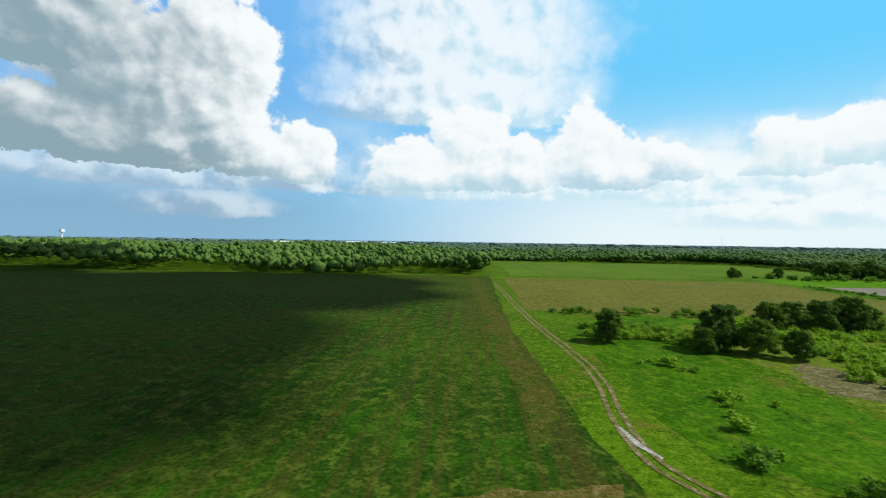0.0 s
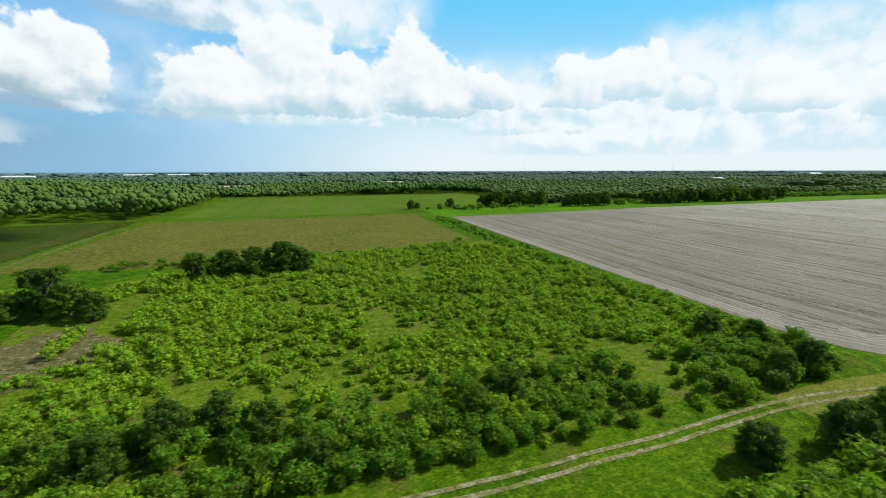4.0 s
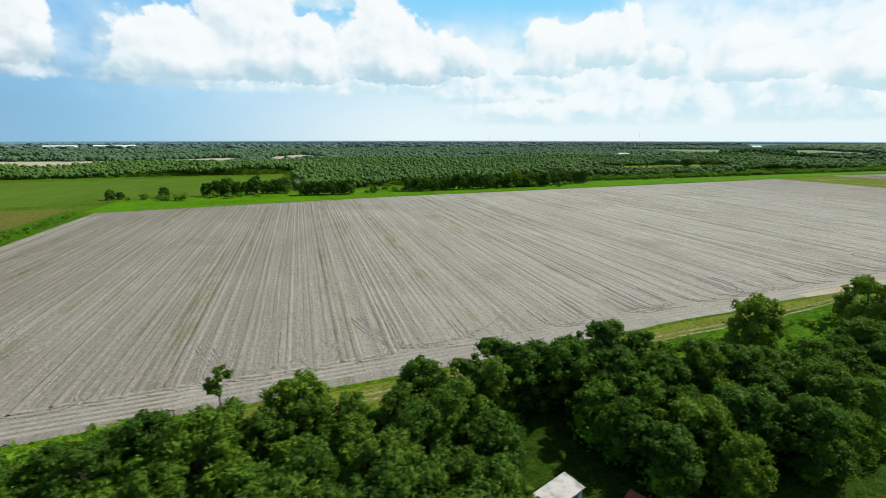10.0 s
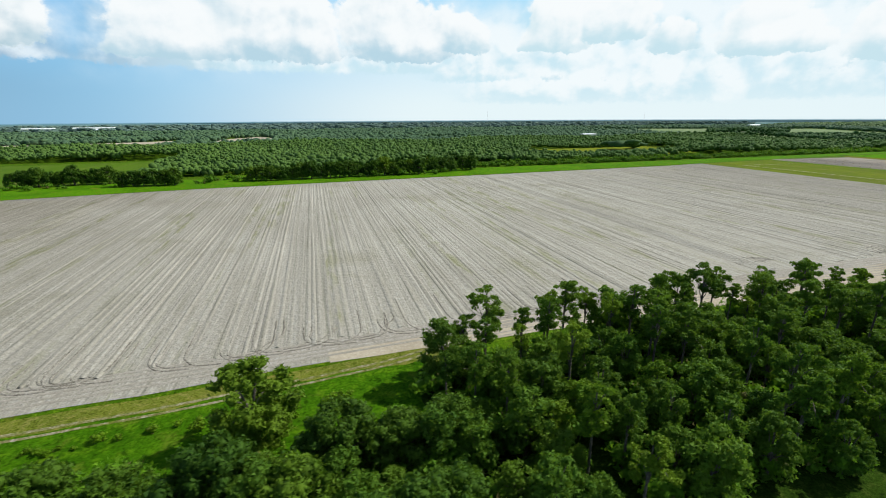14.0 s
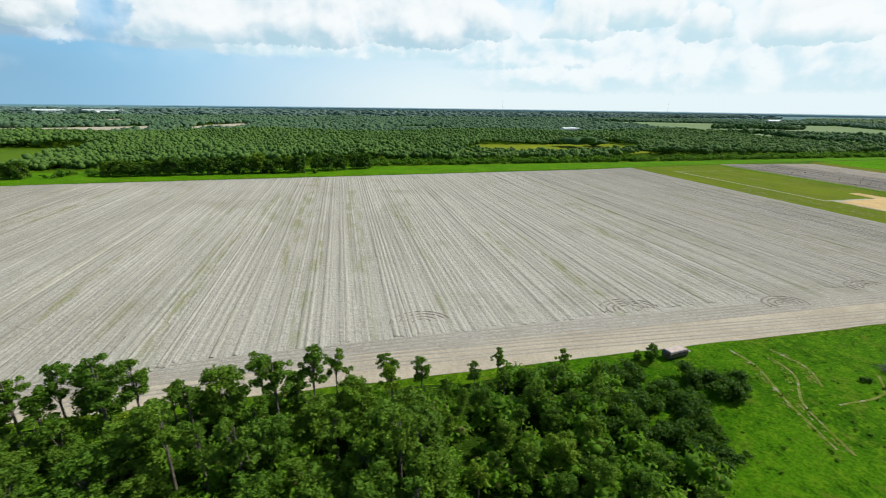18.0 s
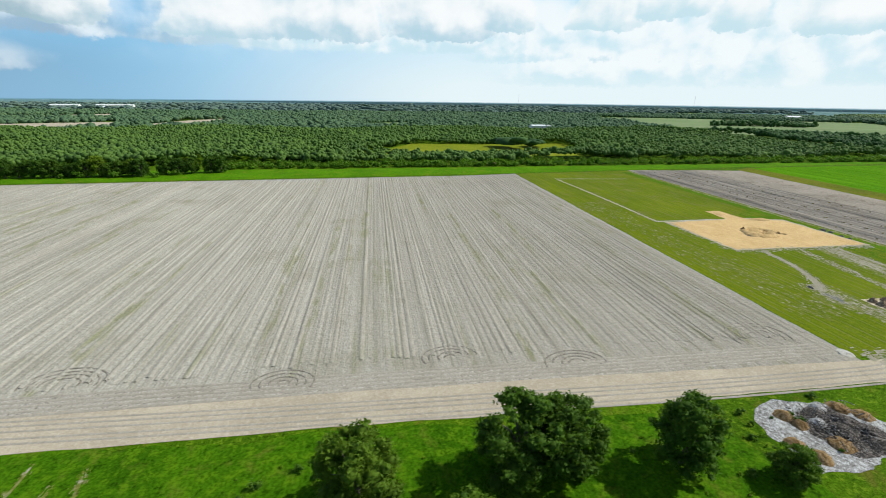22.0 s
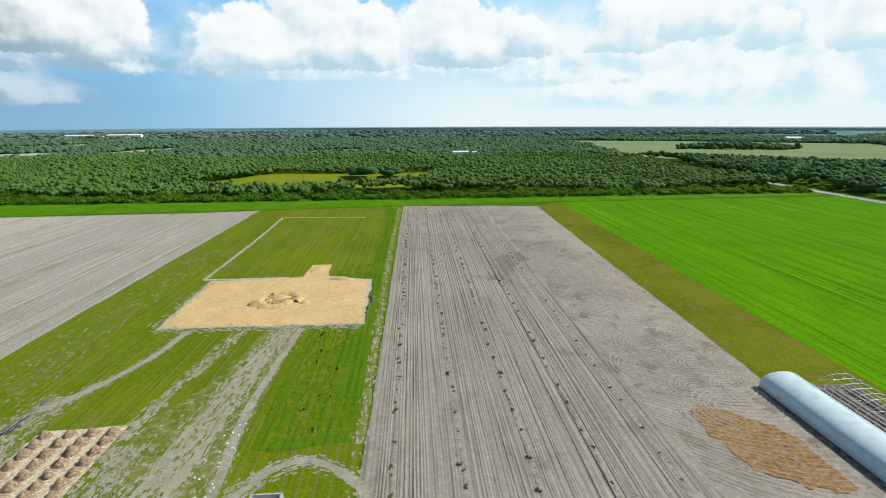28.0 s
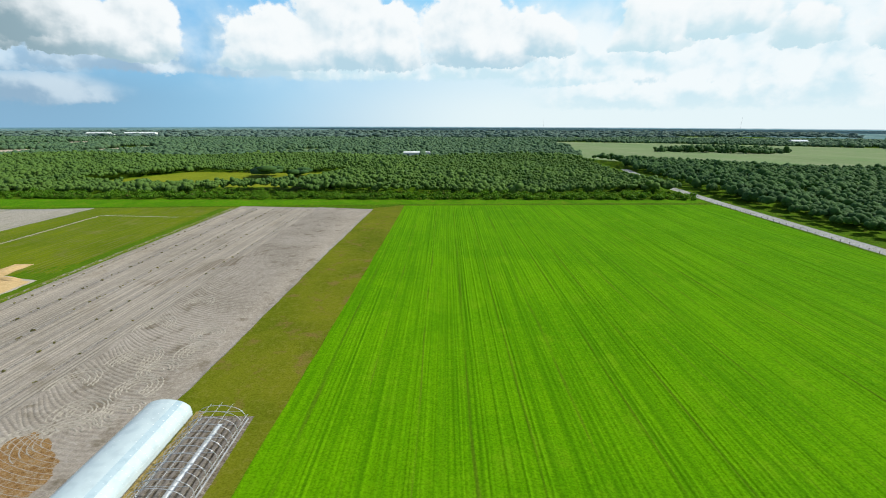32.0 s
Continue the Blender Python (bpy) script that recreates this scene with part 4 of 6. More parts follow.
glade = [(rs.uniform(-335, -272), rs.uniform(-40, -25)) for _ in range(150)] + [(rs.uniform(-316, -303), rs.uniform(-27, -22)) for _ in range(16)] + \
        [(rs.uniform(-450, -405), rs.uniform(-26, -20)) for _ in range(30)] + [(rs.uniform(-450, -405), rs.uniform(-20, -14.5)) for _ in range(70)]
thicket("glade_scrub", glade, 1.0, 2.6, 25, "bright green scrub filling the glade", leaves=130)
few = [(rs.uniform(-618, -590), rs.uniform(5, 85)) for _ in range(2)] + [(rs.uniform(-512, -480), rs.uniform(-24, -14)) for _ in range(75)] + [(rs.uniform(-618, -500), 84 + rs.normal() * 1.6) for _ in range(60)]
thicket("loose_scrub", few, 0.5, 1.3, 26, "scattered low bushes on the grass", leaves=110)
verge_spots = [(rs.uniform(-522, -482), rs.uniform(-32, -15.5)) for _ in range(70)]
thicket("verge_scrub", verge_spots, 0.8, 2.1, 29, "green bushes south of the farm track", leaves=120)
tufty = [settle(rs.uniform(-150, -32), -9 - rs.uniform(0, 26)) for _ in range(200)]
thicket("clearing_tufts", tufty, 0.12, 0.3, 30, "tufts of rank grass in the clearing", BLADE, leaves=50)
shrubs = [settle(x + rs.normal() * 4, y + rs.normal() * 2) for x, y in ((-150, -22), (-146, -16), (-118, -19), (-100, -14), (-58, -14), (-40, -12), (-36, -18), (-27, -10)) for _ in range(5)]
thicket("clearing_shrubs", shrubs, 0.25, 0.8, 31, "low dark shrubs in the clearing", OAK, leaves=70)
low = [(rs.uniform(-170, -149), rs.uniform(-32, -12)) for _ in range(95)] + [(rs.uniform(-149, -138), rs.uniform(-22, -16)) for _ in range(14)]
thicket("low_scrub", low, 0.6, 1.6, 28, "low dark green shrubs beside the wrecked van", OAK, leaves=170)
grass_spots = [(rs.uniform(-480, -270), -14 - abs(rs.normal()) * 1.5) for _ in range(160)]
thicket("tall_grass", grass_spots, 0.3, 0.7, 27, "tufts of tall rough grass", BLADE, leaves=60)

# ---- a cloud high over the land that shades the western field
CLOUD_M, cn = material("cloud")
cn.finish(cn.mix(cn.noise(0.02), (0.75, 0.76, 0.78), (0.85, 0.86, 0.87)), 1.0)
rs = np.random.RandomState(3)
puffs = np.column_stack([rs.uniform(-330, 170, 330), rs.uniform(-190, 110, 330), rs.uniform(-10, 25, 330)])
puffs = puffs[(puffs[:, 0] < 122 + 0.2 * puffs[:, 1] + 14 * np.sin(puffs[:, 1] * 0.06)) & ((puffs[:, 1] < 90))]
v, f = many(lump(5, 2), puffs, rs.uniform(22, 40, len(puffs)), rs.uniform(0, 6, len(puffs)), rs.uniform(0.5, 0.8, len(puffs)))
cloud = new("cloud", np_mesh("cloud", v, f, CLOUD_M, smooth=True))
cloud.location = Vector((-800, 90, 0)) + high * (900 / high.z)
tagged(cloud, "grey-white drifting cloud high above the fields", "cloud", kind="structure")

# ================================================================ soil rows, tracks and small ground
DARK_SOIL = land("furrow_soil", (0.24, 0.215, 0.175), (0.30, 0.27, 0.225), (0.37, 0.335, 0.285), 0.1, 1.2)


RUT_SOIL = land("rut_soil", (0.32, 0.285, 0.235), (0.38, 0.342, 0.288), (0.44, 0.40, 0.345), 0.1, 1.2, mottle=0.8)


def field_rows(field, x0, x1, gap, near, far, mat, label, seed=1, high=0.11, single=0, what="soil_ridge"):
    """Low ridges of turned soil, one for each row, a little uneven along their length; the easternmost are pieces of their own."""
    rs = np.random.RandomState(seed)
    places, x = [], x0 + 0.5 * gap
    while x < x1 - 0.3 * gap:
        places.append(x)
        x += gap * rs.choice([0.62, 0.75, 0.95, 1.1, 1.6])
    n = len(places)
    k = 24
    j = 3 * np.arange(k - 1)
    face = np.concatenate([np.stack([j, j + 1, j + 4, j + 3], 1), np.stack([j + 1, j + 2, j + 5, j + 4], 1)])
    v, f = [], []
    for i, x in enumerate(places):
        a, b = near(x) + rs.uniform(-0.8, 0.8), far(x) + rs.uniform(-0.6, 0.6)
        h = high * rs.uniform(0.25, 1.45) * (0.9 + 0.12 * math.sin(i * 0.21 + 2 * math.sin(i * 0.037)))
        y = a + (b - a) * np.linspace(0, 1, k) ** 1.3
        wob = np.cumsum(rs.normal(0, 0.03, k))
        wob -= np.linspace(0, wob[-1], k)
        w = gap * rs.uniform(0.24, 0.40)
        low = np.full(k, 0.036)
        rows = np.stack([np.stack([x + wob - w, y, low], 1), np.stack([x + wob, y, low + h * rs.uniform(0.7, 1.2, k)], 1), np.stack([x + wob + w, y, low], 1)], 1).reshape(-1, 3)
        if i >= n - single:
            new(what, np_mesh(what, rows, face, mat)).parent = field
        else:
            f.append(face + len(v) * 3 * k)
            v.append(rows)
    if v:
        ob = new("soil_ridges", np_mesh("soil_ridges", np.concatenate(v), np.concatenate(f), mat))
        ob.parent = field
        tagged(ob, label, kind="stuff")


def pale_near(x):
    return np.interp(x, [-480, -468, -440, -380, -264, -200, -150, -100, -50, 0], [10, 2, -2.5, -2.5, 2.4, 5.0, 5.8, 7.2, 6.6, 4.6])


def pale_far(x):
    return np.interp(x, [-479, -346, -30, 0], [168, 182, 193, 197])


FIELD = {o.name: o for o in scene.objects if o.name.startswith("field_")}
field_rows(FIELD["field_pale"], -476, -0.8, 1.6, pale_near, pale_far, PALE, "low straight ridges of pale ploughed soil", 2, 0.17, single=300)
field_rows(FIELD["field_dark"], 81.5, 127, 0.62, lambda x: -3.0, lambda x: 203, DARK, "", 3, 0.16, single=60)
field_rows(FIELD["field_crop"], 176.5, 361, 1.15, lambda x: -30.0, lambda x: 209 + (x - 177) * 0.025, CROP, "", 4, 0.13, 170, "crop_row")


def furrows(lines, mat, width=0.42, high=0.07, z=0.05):
    """Turned soil along curved lines: one mesh of small ridges."""
    v, f, k = [], [], 0
    for line in lines:
        line = [settle(*p) for p in line]
        n = len(line)
        for i, (x, y) in enumerate(line):
            a, b = line[max(0, i - 1)], line[min(n - 1, i + 1)]
            d = Vector((b[0] - a[0], b[1] - a[1])).normalized()
            v += [(x - d.y * width, y + d.x * width, z), (x, y, z + high), (x + d.y * width, y - d.x * width, z)]
        for i in range(n - 1):
            j = k + 3 * i
            f += [(j, j + 1, j + 4, j + 3), (j + 1, j + 2, j + 5, j + 4)]
        k += 3 * n
    return np.array(v), np.array(f)


def arc(cx, cy, r, a0, a1, sy=1.0, n=22):
    return [(cx + r * math.cos(radians(a0 + (a1 - a0) * i / n)), cy + sy * r * math.sin(radians(a0 + (a1 - a0) * i / n))) for i in range(n + 1)]


def turning_loops(rows, mat, n=4, gap=1.35, high=0.14):
    for cx, cy, r, a0, a1, sy in rows:
        lines = [arc(cx + random.uniform(-.2, .2), cy, r - i * gap, a0 + random.uniform(-12, 12), a1 + random.uniform(-12, 12), sy) for i in range(n) if r - i * gap > 0.8]
        v, f = furrows(lines, mat, 0.2, high)
        ob = new("turning_marks", np_mesh("turning_marks", v, f, mat))
        tagged(ob, "curved tyre marks where a tractor turned in the soil", "tyre marks", "turning marks", kind="structure")


random.seed(21)
turning_loops([(-136, 11.5, 6.5, -5, 190, 0.7), (-73, 12.5, 5, 10, 200, 0.7), (-11.5, 10.5, 6, -20, 190, 0.9), (-51, 7.5, 5.5, 0, 180, 0.7), (-101, 8.5, 5, -30, 200, 0.7), (-180, 12, 6, 20, 170, 0.8)], DARK_SOIL, high=0.12)
hooks = []
for base in ([(-472, 40), (-469.5, 8), (-466, -0.5), (-461, -2.6), (-458.2, -4.2), (-461, -6.4), (-467, -6.2)], [(-463, 30), (-458, 4), (-455, -2.6), (-450, -4.4), (-447.6, -6), (-450.5, -7.4), (-456, -7.3)],
             [(-440, 30), (-436.5, 17), (-432.5, 15.5), (-431, 20)], [(-446, 8), (-441, -1), (-436, -4.6), (-430, -6)], [(-407, 12), (-401, 0), (-394, -1.2), (-387, 1.2), (-384, 5)], [(-381, 14), (-376, 1), (-368, -1.8), (-358, 2.0), (-352, 7)]):
    for o in (0, 0.75, 1.9, 2.6):
        hooks.append(smooth_line([(x + o * 0.9, y + o * (0.55 if i > 1 else 0.0)) for i, (x, y) in enumerate(base)], 7))
rs = np.random.RandomState(52)
x = -452.0
while x < -232:
    edge = float(np.interp(x, [-480, -468, -440, -380, -264, -200, -100, 0], [8, 0, -4.5, -4, 0.5, 4.4, 8.0, 5.5]))
    s_ = 1 if rs.uniform() < 0.72 else -1
    long, wide = rs.uniform(7, 16), rs.uniform(3.5, 6.5)
    for o in ((0, 1.3) if rs.uniform() < 0.7 else (0,)):
        hooks.append(smooth_line([(x + o, edge + long), (x + o, edge + 5.5 + o), (x + s_ * (0.7 + o * 0.3), edge + 2.7 + o), (x + s_ * wide * 0.55, edge + 0.9 + o * 0.7), (x + s_ * wide * 1.3, edge + 0.5 + o * 0.6)], 6))
    x += rs.choice([1.6, 3.2, 4.8, 4.8, 8.0])
for line in hooks:
    v, f = furrows([line], DARK_SOIL, 0.16, 0.11)
    new("wheel_mark", np_mesh("wheel_mark", v, f, DARK_SOIL)).parent = FIELD["field_pale"]
# headland passes along the edges of the pale field
passes = []
for i in range(6):
    o = 1.1 * i
    passes.append(smooth_line([(-478.3 + o, 160), (-478.6 + o, 60), (-478.2 + o, 12 + o), (-475 + o, 0.5 + o), (-467, -5.5 + o), (-440, -8 + o), (-400, -7.4 + o)], 10))
for i in range(5):
    o = 1.15 * i
    passes.append(smooth_line([(-405, -7.2 + o), (-340, -5.2 + o), (-264, -1.8 + o), (-200, 1.6 + o), (-100, 5.2 + o * 0.9), (-30, 3.6 + o * 0.8), (-3, 2.6 + o * 0.8)], 12))
for line in passes:
    v, f = furrows([line], RUT_SOIL, 0.3, 0.05)
    new("wheel_mark", np_mesh("wheel_mark", v, f, RUT_SOIL)).parent = FIELD["field_pale"]
sheet("headland", [(-300, -3.6), (-200, 0), (-100, 4.2), (-9, 2.4), (-9, 6.0), (-100, 9.5), (-200, 6), (-300, 1)], 0.035, land("headland_soil", (0.38, 0.342, 0.285), (0.44, 0.40, 0.345), (0.50, 0.46, 0.40), 0.06, 1.3),
      "smooth pale headland at the field's edge", 0.5, 3, "field")
ruts = [smooth_line([(-262, -3 + o), (-200, 0.4 + o), (-100, 0 + o), (-30, -3.2 + o), (10, -4.2 + o)], 10) for o in (-1.9, -0.9, 0.5, 1.6, 2.6)]
v, f = furrows(ruts, SANDY, 0.22, 0.035, 0.05)
tagged(new("road_ruts", np_mesh("road_ruts", v, f, RUT_SOIL)), "shallow wheel ruts along the dirt road", "ruts", kind="structure")

# swirled eastern part of the dark field
rs = np.random.RandomState(31)
lines = []
for i in range(70):
    y0 = -6 + i * 2.9
    p = [(128 + 0.8 * math.sin(i), y0 + 6), (134, y0 + 1.5 + rs.uniform(-.5, .5)), (142, y0 - 2), (149, y0 - 2.5), (np.interp(y0, [0, 27, 100, 200], [148, 152, 154, 158]), y0 + 1.0)]
    for o in (0, 0.95, 1.9):
        lines.append([(x, min(y + o, 200)) for x, y in smooth_line(p, 5)])
for line in lines:
    v, f = furrows([line], DARKER, 0.34, 0.14)
    new("furrow", np_mesh("furrow", v, f, DARKER)).parent = FIELD["field_damp"]
turning_loops([(139, 20, 4.2, -60, 220, 1.0), (144, 27, 4, -40, 240, 1.1), (146, 20, 3.6, 0, 300, 1.0), (136, 13, 4, 30, 240, 1.0), (131, 28, 4, 0, 200, 1.4), (144, 33, 3.6, 0, 300, 1.0), (131, 52, 4, 0, 200, 1.4), (146, 48, 3.6, 0, 270, 1.0), (134, 66, 3.5, 0, 200, 1.2), (141, 14, 5.2, 20, 250, 1.1), (137, 36, 5.0, -30, 200, 1.3), (148, 40, 4.2, 40, 300, 1.2)], RUT_SOIL, 5, 0.8, 0.2)
sheet("stain_orange", [(133, 14), (138, 16), (142, 12), (147, 6), (147.5, -3), (139, -3), (134, 4)], 0.17, land("rusty_soil", (0.26, 0.14, 0.05), (0.33, 0.19, 0.075), (0.34, 0.26, 0.17), 0.3, 1.6), "rusty orange stain of spilled mulch on the soil", 2.2, 0.5, "stain")
sheet("stain_dark", [(110, 78), (116, 79), (117, 83), (124, 96), (131, 102), (127, 109), (120, 103), (115, 90)], 0.046, land("damp_soil", (0.17, 0.13, 0.095), (0.21, 0.165, 0.125), (0.25, 0.21, 0.17), 0.12, 1.3), "darker damp soil in the ploughed field", 2.6, 0.8, "stain")
ROW_SOIL = land("row_soil", (0.27, 0.24, 0.21), (0.33, 0.30, 0.27), (0.38, 0.35, 0.31), 0.2, 1.2)
for x in (84, 94, 104, 114, 123.6):
    sheet("row_strip", [(x - 0.3, -2), (x + 0.35, -2), (x + 0.35, 200), (x - 0.3, 200)], 0.12, ROW_SOIL, "pale strip of levelled soil between plantings", 0.3, 2.0, "field")
rs = np.random.RandomState(33)
tufts = [(x + rs.normal() * 0.2, y + rs.uniform(-1.2, 1.2)) for x in (84, 94, 104, 114, 123.6) for y in np.arange(0, 198, 5.6)] + \
        [(x + rs.normal() * 0.3, y) for x in (84, 94, 104) for y in rs.uniform(0, 190, 40)]
TUFT = foliage("weed_tuft", (0.12, 0.13, 0.03), (0.2, 0.19, 0.06), (0.24, 0.2, 0.08), (0.2, 0.12, 0.06))
for i, (x, y) in enumerate(tufts[:190]):
    if i < 4:
        lobes = [(rs.uniform(-.5, .5), rs.uniform(-.3, .3), rs.uniform(.1, .35), rs.uniform(.2, .4)) for _ in range(4)]
        a, b = join(leaf_shell(rs, lobes, 70, 0.13), cores(rs, lobes, 0.8))
        if i == 0:
            TUFTS = []
        TUFTS.append(np_mesh("weed_tuft", a, b, TUFT))
    ob = new("weed_tuft", TUFTS[i % 4])
    s = random.uniform(0.3, 0.75)
    ob.matrix_basis = pose(x, y, 0.05, 0, 0, random.uniform(0, 360)) @ Matrix.Diagonal((s, s, s, 1))
    tagged(ob, "small dry green weed tuft on ploughed soil", "weed", "weed tufts")
thicket("small_weeds", tufts[190:], 0.16, 0.32, 34, "small dry weeds in a row", TUFT, 40)

# ---- worn lines in the mown field
def worn(name, line, width, mat=SANDY, label="pale worn track through mown grass", z=0.045, rough=0.35):
    sheet(name, band(smooth_line(line, 6), width), z, mat, label, rough, 1.2, "track")


THIN = land("thin_grass", (0.11, 0.155, 0.008), (0.19, 0.195, 0.05), (0.30, 0.27, 0.15), 0.22, 0.7, third=(0.40, 0.37, 0.28), mottle=0.75)
YARD = land("worn_yard", (0.30, 0.272, 0.205), (0.365, 0.33, 0.26), (0.42, 0.39, 0.325), 0.15, 1.0, third=(0.24, 0.245, 0.10), mottle=0.8)
sheet("strip_green", [(62, 92), (62, 10), (66, 9), (78, 11), (78.5, 200), (72, 200), (73, 100)], 0.03, land("strip_grass", (0.06, 0.14, 0.004), (0.085, 0.185, 0.004), (0.13, 0.2, 0.012), 0.06, 0.9, streak=(0.9, 0.6, (0.13, 0.17, 0.012)), mottle=0.72, lines=(1.6, 0.2, (0.04, 0.11, 0.004))), "greener strip of rank grass", 0.8, 3.0)
sheet("yard_thin", [(43, 20), (49, 26), (52, 50), (60, 51), (58, 20), (61, -4), (42, -4)], 0.034, THIN, "thin dry grass and sand of the yard", 2.2, 1.2, "yard")
worn("track_worn", [(57, 52), (54, 30), (53, 16), (51.5, -3)], [3.6] * 6 + [4.4] * 6 + [5.6] * 7, YARD, rough=0.8)
worn("track_worn", [(60, 50), (58.5, 25), (59.2, 8), (61.3, -5)], 1.5, YARD, rough=0.5)
worn("track_worn", [(33.5, 50.5), (31, 37), (26, 26.5), (22, 22.5)], 1.6, YARD, rough=0.5)
worn("track_worn", [(46.6, 51), (42.8, 29), (40.6, 9)], 1.0, THIN)
worn("track_worn", [(44.5, 51), (41.5, 30), (41.2, 18)], 0.8, THIN)
worn("trench_line", [(19, 178), (20.5, 130), (21, 86)], 1.0, SANDY, "broken line of pale sand from a trench")
worn("trench_line", [(21, 86), (36, 86.5), (51, 86.5), (56, 92), (58, 99)], 0.9, SANDY, "broken line of pale sand from a trench")
worn("trench_line", [(19, 178), (50, 178), (80, 177)], 0.6, THIN, "faint line of thin grass")
worn("field_edge", [(78.8, 203), (78, 100), (78.6, 10)], 1.5, THIN, "pale worn edge of the ploughed field")
worn("drive_loop", [(61.5, -3), (63.3, 1.5), (66.8, 5.4), (72, 7), (79, 3), (82, -4)], 1.3, YARD, "sandy drive looping round the walls", 0.045, 0.7)
sheet("yard_sand", [(17.5, 21), (22, 25), (27.5, 21), (27.5, 0), (41, -2.5), (36, -5), (24, -2.5), (20, 10)], 0.04, THIN, "pale scraped sand with thin grass", 1.8, 1.0, "yard")
sheet("road_damp", [(20, -5.6), (31.5, -4.7), (41.4, -3.6), (44.5, -1.4), (54, -1.5), (60.4, -1.9), (68, -4.5), (62, -8.5), (51.1, -9.5), (32.6, -8.7), (20, -9.5)], 0.075, land("damp_road", (0.10, 0.085, 0.07), (0.15, 0.125, 0.105), (0.20, 0.17, 0.145), 0.3, 1.4), "dark damp fresh soil spread on the road", 0.5, 1.2, "road")
sheet("pad_rim", [(23.3, 85.0), (25.0, 52.2), (74.8, 51.0), (74.2, 83), (61, 86.8), (35, 86.0)], 0.042, SANDY, "pale sandy rim of the pad", 0.9, 1.2, "yard")
for line, w in (([(-129, -6), (-129, -11), (-132.5, -18.5), (-135.3, -28)], 0.45), ([(-124.5, -10), (-125.5, -14), (-131, -20), (-134, -29)], 0.45), ([(-122, -8), (-121, -12), (-124, -17)], 0.5), ([(-112, -16), (-117, -20), (-126, -21)], 0.4)):
    worn("track_worn", line, w * 0.8, THIN, "pale wheel track through the green clearing", 0.05, 0.25)


def flecks(name, line, width, spread, n, mat, seed, label, size=(0.25, 0.9), z=0.07):
    """Small ragged scraps of ground along a line, thickest at its edges: one joined mesh."""
    rs = np.random.RandomState(seed)
    p = np.array(smooth_line(line, 12))
    i = rs.randint(0, len(p) - 1, n)
    t = rs.uniform(size=(n, 1))
    at = p[i] * (1 - t) + p[i + 1] * t
    d = p[i + 1] - p[i]
    d /= np.linalg.norm(d, axis=1, keepdims=True) + 1e-9
    side = np.stack([-d[:, 1], d[:, 0]], 1)
    at = at + side * (rs.choice([-1, 1], n) * width / 2 + rs.normal(0, spread, n))[:, None]
    a, b = rs.uniform(*size, n), rs.uniform(0.1, 0.32, n) * size[1]
    k = 7
    w = 2 * np.pi * np.arange(k) / k
    r = rs.uniform(0.55, 1.2, (n, k))
    q = at[:, None] + d[:, None] * (np.cos(w) * r * a[:, None])[..., None] + side[:, None] * (np.sin(w) * r * b[:, None])[..., None]
    v = np.concatenate([q, np.full((n, k, 1), z) + 0.0008 * (np.arange(n) % 12)[:, None, None]], -1).reshape(-1, 3)
    f = (np.arange(n) * k)[:, None] + np.arange(k)
    tagged(new(name, np_mesh(name, v, f, mat)), label, "ground", kind="stuff")


SCRAPS = "scraps of pale sand in worn grass"
MAIN = [(57, 52), (54, 30), (53, 16), (51.5, -3)]
flecks("sand_scraps", MAIN, 4.6, 0.7, 480, YARD, 1, SCRAPS)
flecks("sand_scraps", [(60, 50), (58.5, 25), (59.2, 8), (61.3, -5)], 1.5, 0.4, 350, YARD, 2, SCRAPS, (0.2, 0.6))
flecks("sand_scraps", [(33.5, 50.5), (31, 37), (26, 26.5), (22, 22.5)], 1.6, 0.45, 350, YARD, 3, SCRAPS, (0.2, 0.6))
flecks("sand_scraps", [(46.6, 51), (42.8, 29), (41.2, 14)], 1.2, 0.6, 220, YARD, 4, SCRAPS, (0.3, 1.0))
flecks("sand_scraps", [(61.5, -3), (63.3, 1.5), (66.8, 5.4), (72, 7), (79, 3), (82, -4)], 1.6, 0.6, 420, YARD, 5, SCRAPS, (0.2, 0.7))
flecks("sand_scraps", [(24, 26), (22, 18), (24.5, 8), (27, -2)], 2.5, 1.5, 520, YARD, 6, SCRAPS, (0.2, 0.8))
flecks("sand_scraps", [(24, 53), (24, 84)], 0.8, 0.7, 160, YARD, 7, SCRAPS)
flecks("sand_scraps", [(25, 51.5), (74, 50.5)], 0.8, 0.8, 300, YARD, 8, SCRAPS)
flecks("sand_scraps", [(42.5, 12), (44, 0)], 3.0, 1.6, 420, YARD, 9, SCRAPS, (0.2, 0.8))
flecks("sand_scraps", [(19, 178), (20.5, 130), (21, 86)], 0.8, 0.5, 260, YARD, 10, SCRAPS)
flecks("sand_scraps", [(79.2, 200), (78.4, 100), (78.8, 8)], 1.0, 0.5, 260, YARD, 11, SCRAPS)
flecks("sand_scraps", [(2, -5), (20, -4), (42, -2.4)], 1.5, 1.0, 400, YARD, 12, SCRAPS)
flecks("grass_scraps", MAIN, 1.5, 1.2, 240, THIN, 13, "scraps of thin grass on the worn track", (0.3, 0.9), 0.085)
flecks("dry_scraps", [(8, 120), (10, 60), (12, 10)], 5.0, 3.0, 900, THIN, 14, "dry pale scraps among mown grass", (0.3, 1.4), 0.05)
flecks("dry_scraps", [(66, 200), (67, 120), (68, 90)], 4.0, 2.0, 330, MOWN, 15, "yellowish scraps among rank grass", (0.4, 1.8), 0.05)
